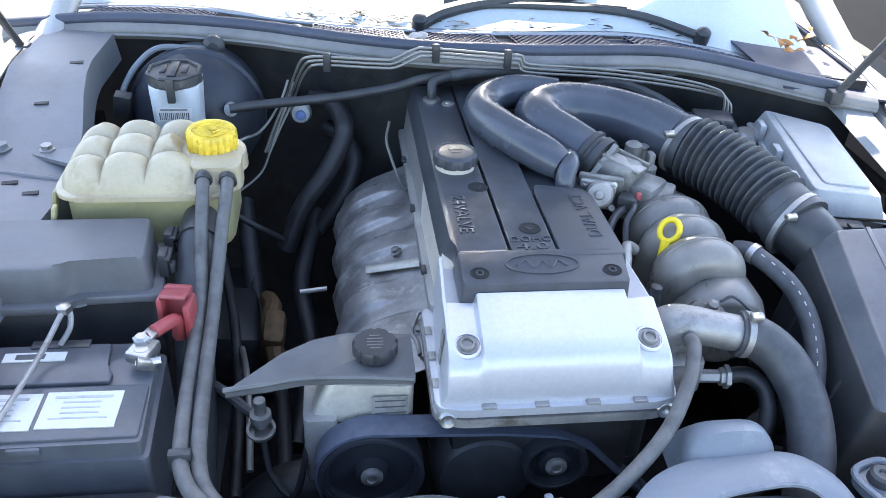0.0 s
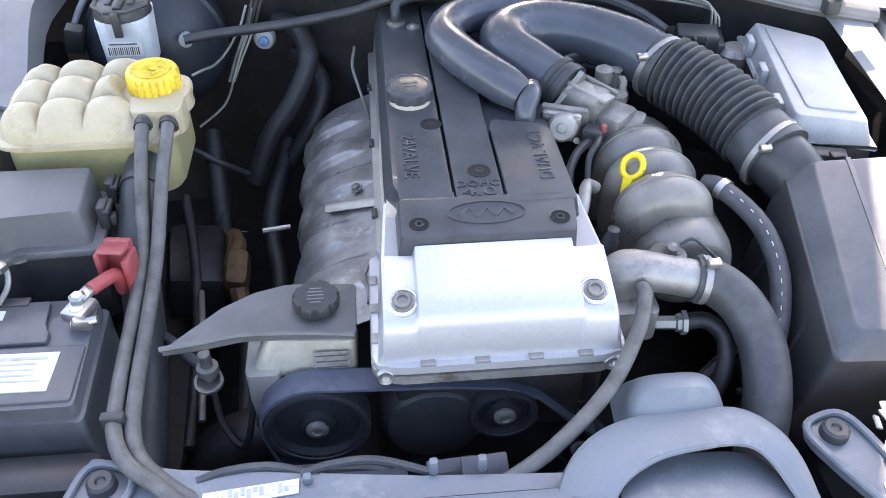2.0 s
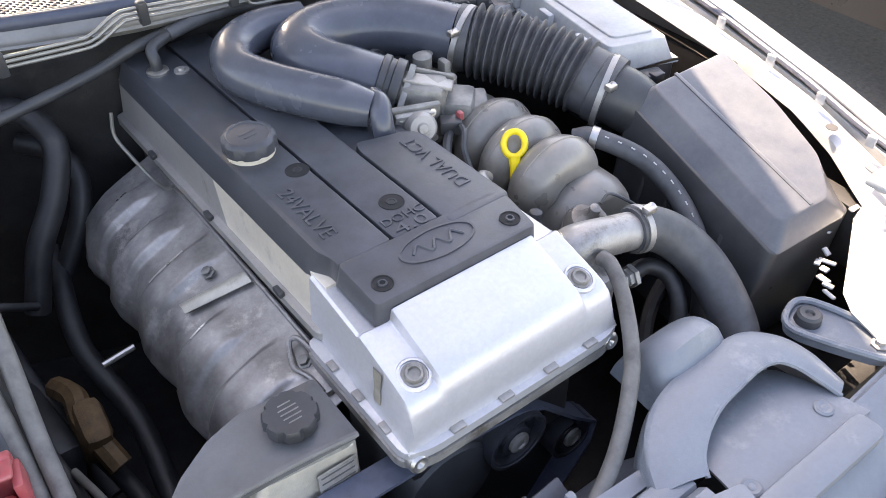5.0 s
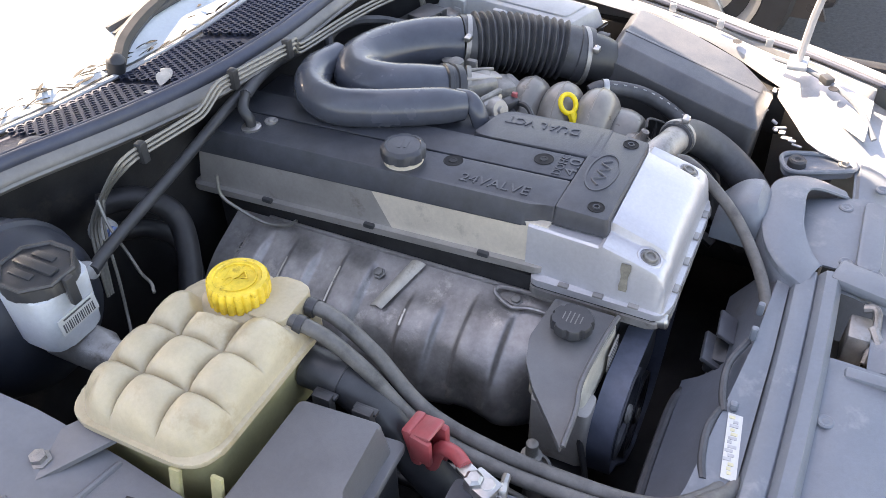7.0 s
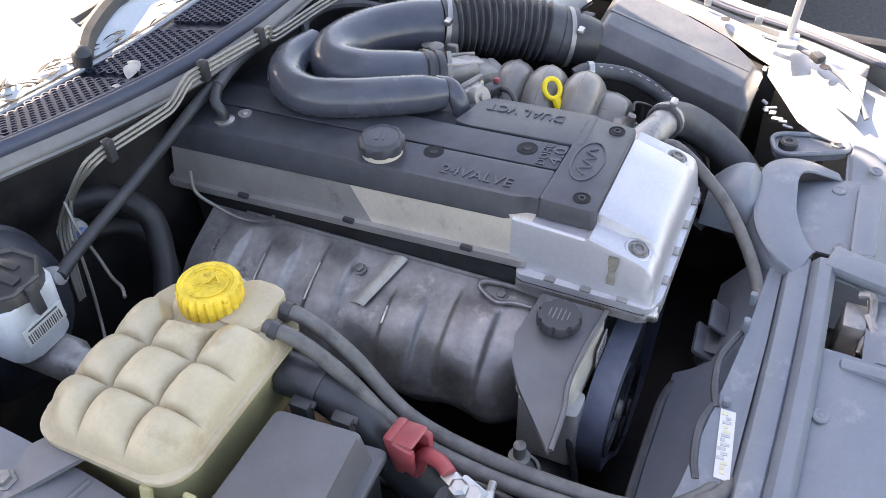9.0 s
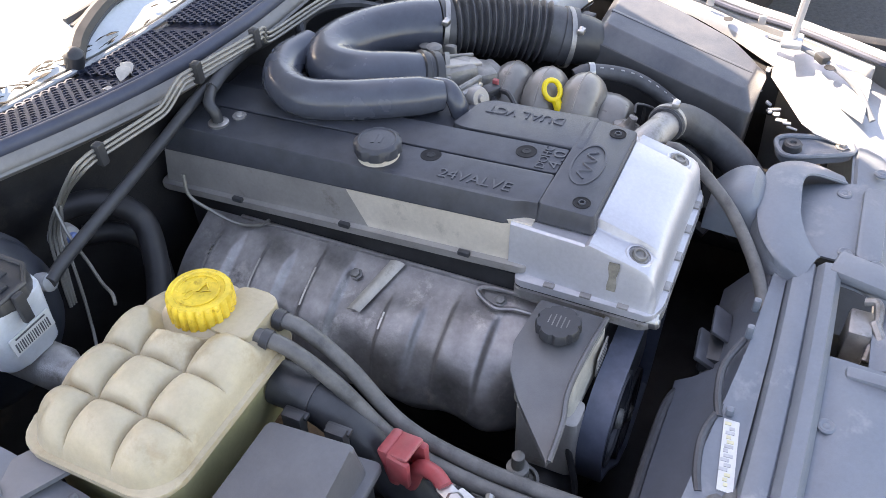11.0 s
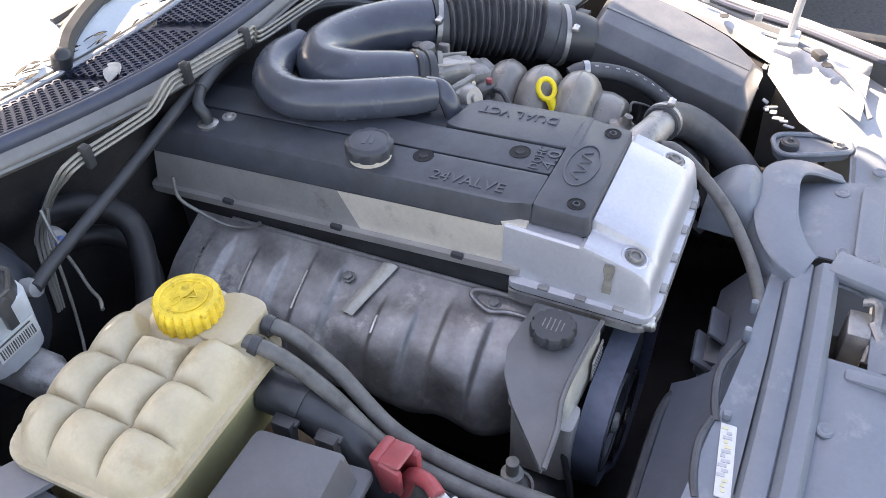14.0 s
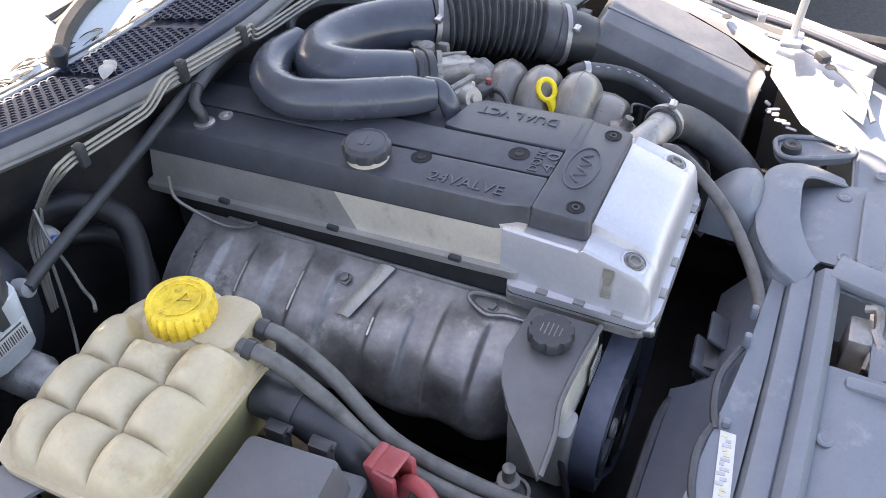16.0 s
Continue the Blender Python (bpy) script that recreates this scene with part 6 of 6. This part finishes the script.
part("rear_dome", sheet(lambda u, v: (0.124 + 0.124 * u + 0.006 * v, -0.128 + 0.080 * v, 0.740 + 0.074 * min(1, 0.60 + 1.6 * v) * (1 - abs(2 * u - 1) ** 3.5) ** 0.6 * (1 - max(0, v - 0.3) ** 2.2 * 1.6)), lin(0, 1, 21), lin(0, 1, 12), 0.004), GREY, sn, "domed grey rear duct")
for c in ((0.255, -0.236, 0.770), (0.115, -0.250, 0.7695)):
    part("rivet", rivet(c), GREY, sn)
part("cover_plate", prism(rounded([(0.10, -0.262), (0.275, -0.262), (0.275, -0.296), (0.10, -0.296)], 0.012, 3), 0.764, 0.778, 0.003), GREY, sn)


def latch(c, turn):
    t = thing("bonnet_buffer_plate", c, "grey rubber-rimmed bonnet stop plate with a bolt", "bonnet stop", "bonnet stops")
    m = Matrix.Translation(c) @ pose(0, 0, 0, 0, 0, turn)
    out = rounded([(-0.030, 0.024), (0.030, 0.024), (0.034, -0.030), (0.024, -0.098), (-0.014, -0.098), (-0.026, -0.03)], 0.026, 6)
    part("plate", moved(prism(out, -0.012, 0.0, 0.003), m), GREY, t)
    part("rim", moved(tube([(x, y, 0.003) for x, y in out + out[:1]], 0.0045, 8, 1), m), GREY, t)
    part("stop", moved(lathe([(0.016, 0), (0.015, 0.010), (0.012, 0.013), (0.006, 0.012), (0.004, 0.009), (0.001, 0.009)], (0, 0, 0), (0, 0, 1), 22), m), BLACK, t, "round black rubber stop")
    part("bolt", moved(lathe([(0.010, 0), (0.010, 0.003), (0.0065, 0.004), (0.0065, 0.010), (0.002, 0.011)], (0.006, -0.080, 0), (0, 0, 1), 6), m), ALLOY, t)


latch((0.358, -0.146, 0.764), 18)
latch((-0.437, -0.140, 0.758), -20)
lk = thing("bonnet_lock", (0.01, -0.29, 0.70), "dull metal bonnet lock in its dark opening", "bonnet lock")
part("lock_plate", box((0.005, -0.285, 0.72), (0.05, 0.03, 0.06), 0.004), ALLOY, lk)
part("lever", merge(tube([(-0.035, -0.30, 0.72), (0.0, -0.305, 0.745), (0.03, -0.30, 0.765), (0.035, -0.285, 0.76)], 0.006, 8), tube([(-0.05, -0.32, 0.70), (-0.02, -0.315, 0.735), (0.01, -0.30, 0.75)], 0.008, 8)), ALLOY, lk)

# the street side: another car's wheel and a kerb
oc = thing("parked_car", (2.9, 1.6, 0), "dark parked car standing beyond the wing", "car")
part("side_panel", sheet(lambda u, v: (2.22 + 0.08 * (1 - math.sin(v * 1.57)) * 0.5 + 0.05 * v * v, -0.12 + 4.2 * u + 0.3 * (u < 0.02) * v, 0.22 + 0.7 * v), lin(0, 1, 24), lin(0, 1, 8), 0.03), DARKPAINT, oc)
part("front_panel", box((3.0, -0.10, 0.55), (1.5, 0.10, 0.62), 0.05), DARKPAINT, oc)
part("deck", box((3.05, 1.95, 0.90), (1.6, 4.1, 0.12), 0.05), DARKPAINT, oc)
wh2 = part("wheel", lathe([(0.20, -0.1), (0.31, -0.1), (0.325, -0.07), (0.325, 0.07), (0.31, 0.10), (0.215, 0.105), (0.205, 0.07)], (2.22, 0.32, 0.325), (-1, 0, 0), 40), TYRE, oc, "black tyre")
part("rim", lathe([(0.01, 0.085), (0.05, 0.09), (0.06, 0.07), (0.17, 0.06), (0.195, 0.10), (0.212, 0.104), (0.212, 0.04), (0.1, 0.02)], (2.215, 0.32, 0.325), (-1, 0, 0), 40), RIM, wh2, "silver alloy rim")
for k in range(5):
    a = 2 * math.pi * k / 5
    part("rim_spoke", box((2.135, 0.32 + 0.11 * math.sin(a), 0.325 + 0.11 * math.cos(a)), (0.02, 0.035, 0.16), 0.006, (-math.degrees(a), 0, 0)), RIM, wh2)

# small parts between the valve cover and the manifold
sg = thing("cam_sensor", (0.16, 0.14, 0.80), "black cam sensors with a grey pipe beside the valve cover", "sensor")
part("sensor_body", lathe([(0.011, -0.03), (0.011, 0.012), (0.008, 0.018), (0.008, 0.03), (0.003, 0.032)], (0.165, 0.132, 0.815), (0.1, 0, 1), 14), BLACK, sg)
part("sensor_body", lathe([(0.012, -0.03), (0.012, 0.010), (0.006, 0.012)], (0.172, 0.100, 0.815), (0.1, 0, 1), 14), BLACK, sg)
part("pipe", tube([(0.128, 0.155, 0.835), (0.140, 0.185, 0.848), (0.150, 0.215, 0.855), (0.165, 0.222, 0.845)], 0.0085, 10), ALLOY, sg, "grey pipe elbow")
part("rail", tube([(0.142, 0.185, 0.80), (0.150, 0.13, 0.80), (0.160, 0.08, 0.798)], 0.013, 12), BLACK, sg)
ll = thing("sensor_lead", (-0.40, 0.12, 0.69), "stiff black lead reaching to the pressure sensor", "lead")
part("lead", tube([(-0.455, 0.16, 0.690), (-0.42, 0.125, 0.700), (-0.385, 0.085, 0.702), (-0.362, 0.066, 0.700)], 0.007, 8), RUBBER, ll)

# bits of the throttle body
part("inlet_flange", lathe([(0.038, -0.004), (0.046, -0.004), (0.046, 0.004), (0.036, 0.004)], (0.166, 0.403, 0.884), (0.6, -0.62, -0.25), 4), GRIME, tb)
part("top_plate", box((0.186, 0.378, 0.906), (0.070, 0.030, 0.006), 0.002, (-8, 8, -45)), BAND, tb)
part("top_rib", box((0.205, 0.392, 0.902), (0.060, 0.006, 0.014), 0.002, (0, 8, -45)), GRIME, tb)
part("frame_plate", box((0.146, 0.356, 0.866), (0.070, 0.010, 0.072), 0.006, (18, 0, -20)), GRIME, tb)
part("breather_dome", lathe([(0.026, 0), (0.026, 0.012), (0.018, 0.022), (0.009, 0.024), (0.008, 0.05), (0.011, 0.052), (0.003, 0.056)], (0.250, 0.47, 0.835), (0, 0, 1), 20), GRIME, tb)
part("cable", tube([(0.190, 0.315, 0.868), (0.180, 0.29, 0.872), (0.165, 0.27, 0.86), (0.160, 0.245, 0.835)], 0.0045, 8), BLACK, tb)
part("rear_box", box((0.245, 0.350, 0.845), (0.040, 0.05, 0.06), 0.008, (10, 0, -30)), GRIME, tb)
part("duct_bracket", tube([(0.165, 0.525, 0.868), (0.20, 0.53, 0.878), (0.235, 0.525, 0.880), (0.265, 0.515, 0.876), (0.30, 0.49, 0.87)], 0.005, 8, 5, 2.0), BLACK, dk)
# pipes and looms low in the bay
lp = thing("low_pipes", (-0.36, 0.35, 0.5), "dark pipes and looms low in the engine bay", "pipes")
for pts, r, m in (([(-0.42, 0.62, 0.60), (-0.40, 0.45, 0.56), (-0.36, 0.30, 0.54), (-0.34, 0.10, 0.55)], 0.012, DIMRUBBER), ([(-0.30, 0.72, 0.62), (-0.33, 0.55, 0.57), (-0.31, 0.40, 0.53), (-0.33, 0.20, 0.50)], 0.016, DIMRUBBER),
                  ([(-0.46, 0.50, 0.66), (-0.43, 0.36, 0.64), (-0.41, 0.20, 0.62), (-0.40, 0.02, 0.60)], 0.008, DIMRUBBER), ([(-0.46, 0.58, 0.70), (-0.44, 0.55, 0.72), (-0.40, 0.54, 0.70), (-0.36, 0.56, 0.66)], 0.006, DIMRUBBER),
                  ([(-0.41, 0.28, 0.64), (-0.395, 0.20, 0.66), (-0.385, 0.12, 0.655), (-0.38, 0.04, 0.63)], 0.005, PIPE)):
    part("pipe", tube(pts, r, 10), m, lp)
part("strut_mount", box((-0.45, 0.42, 0.56), (0.10, 0.16, 0.10), 0.02, (0, 12, 8)), DIMRUBBER, lp)
part("steering_shaft", tube([(-0.44, 0.70, 0.66), (-0.41, 0.50, 0.55), (-0.38, 0.35, 0.47)], 0.018, 12), DIMRUBBER, lp)
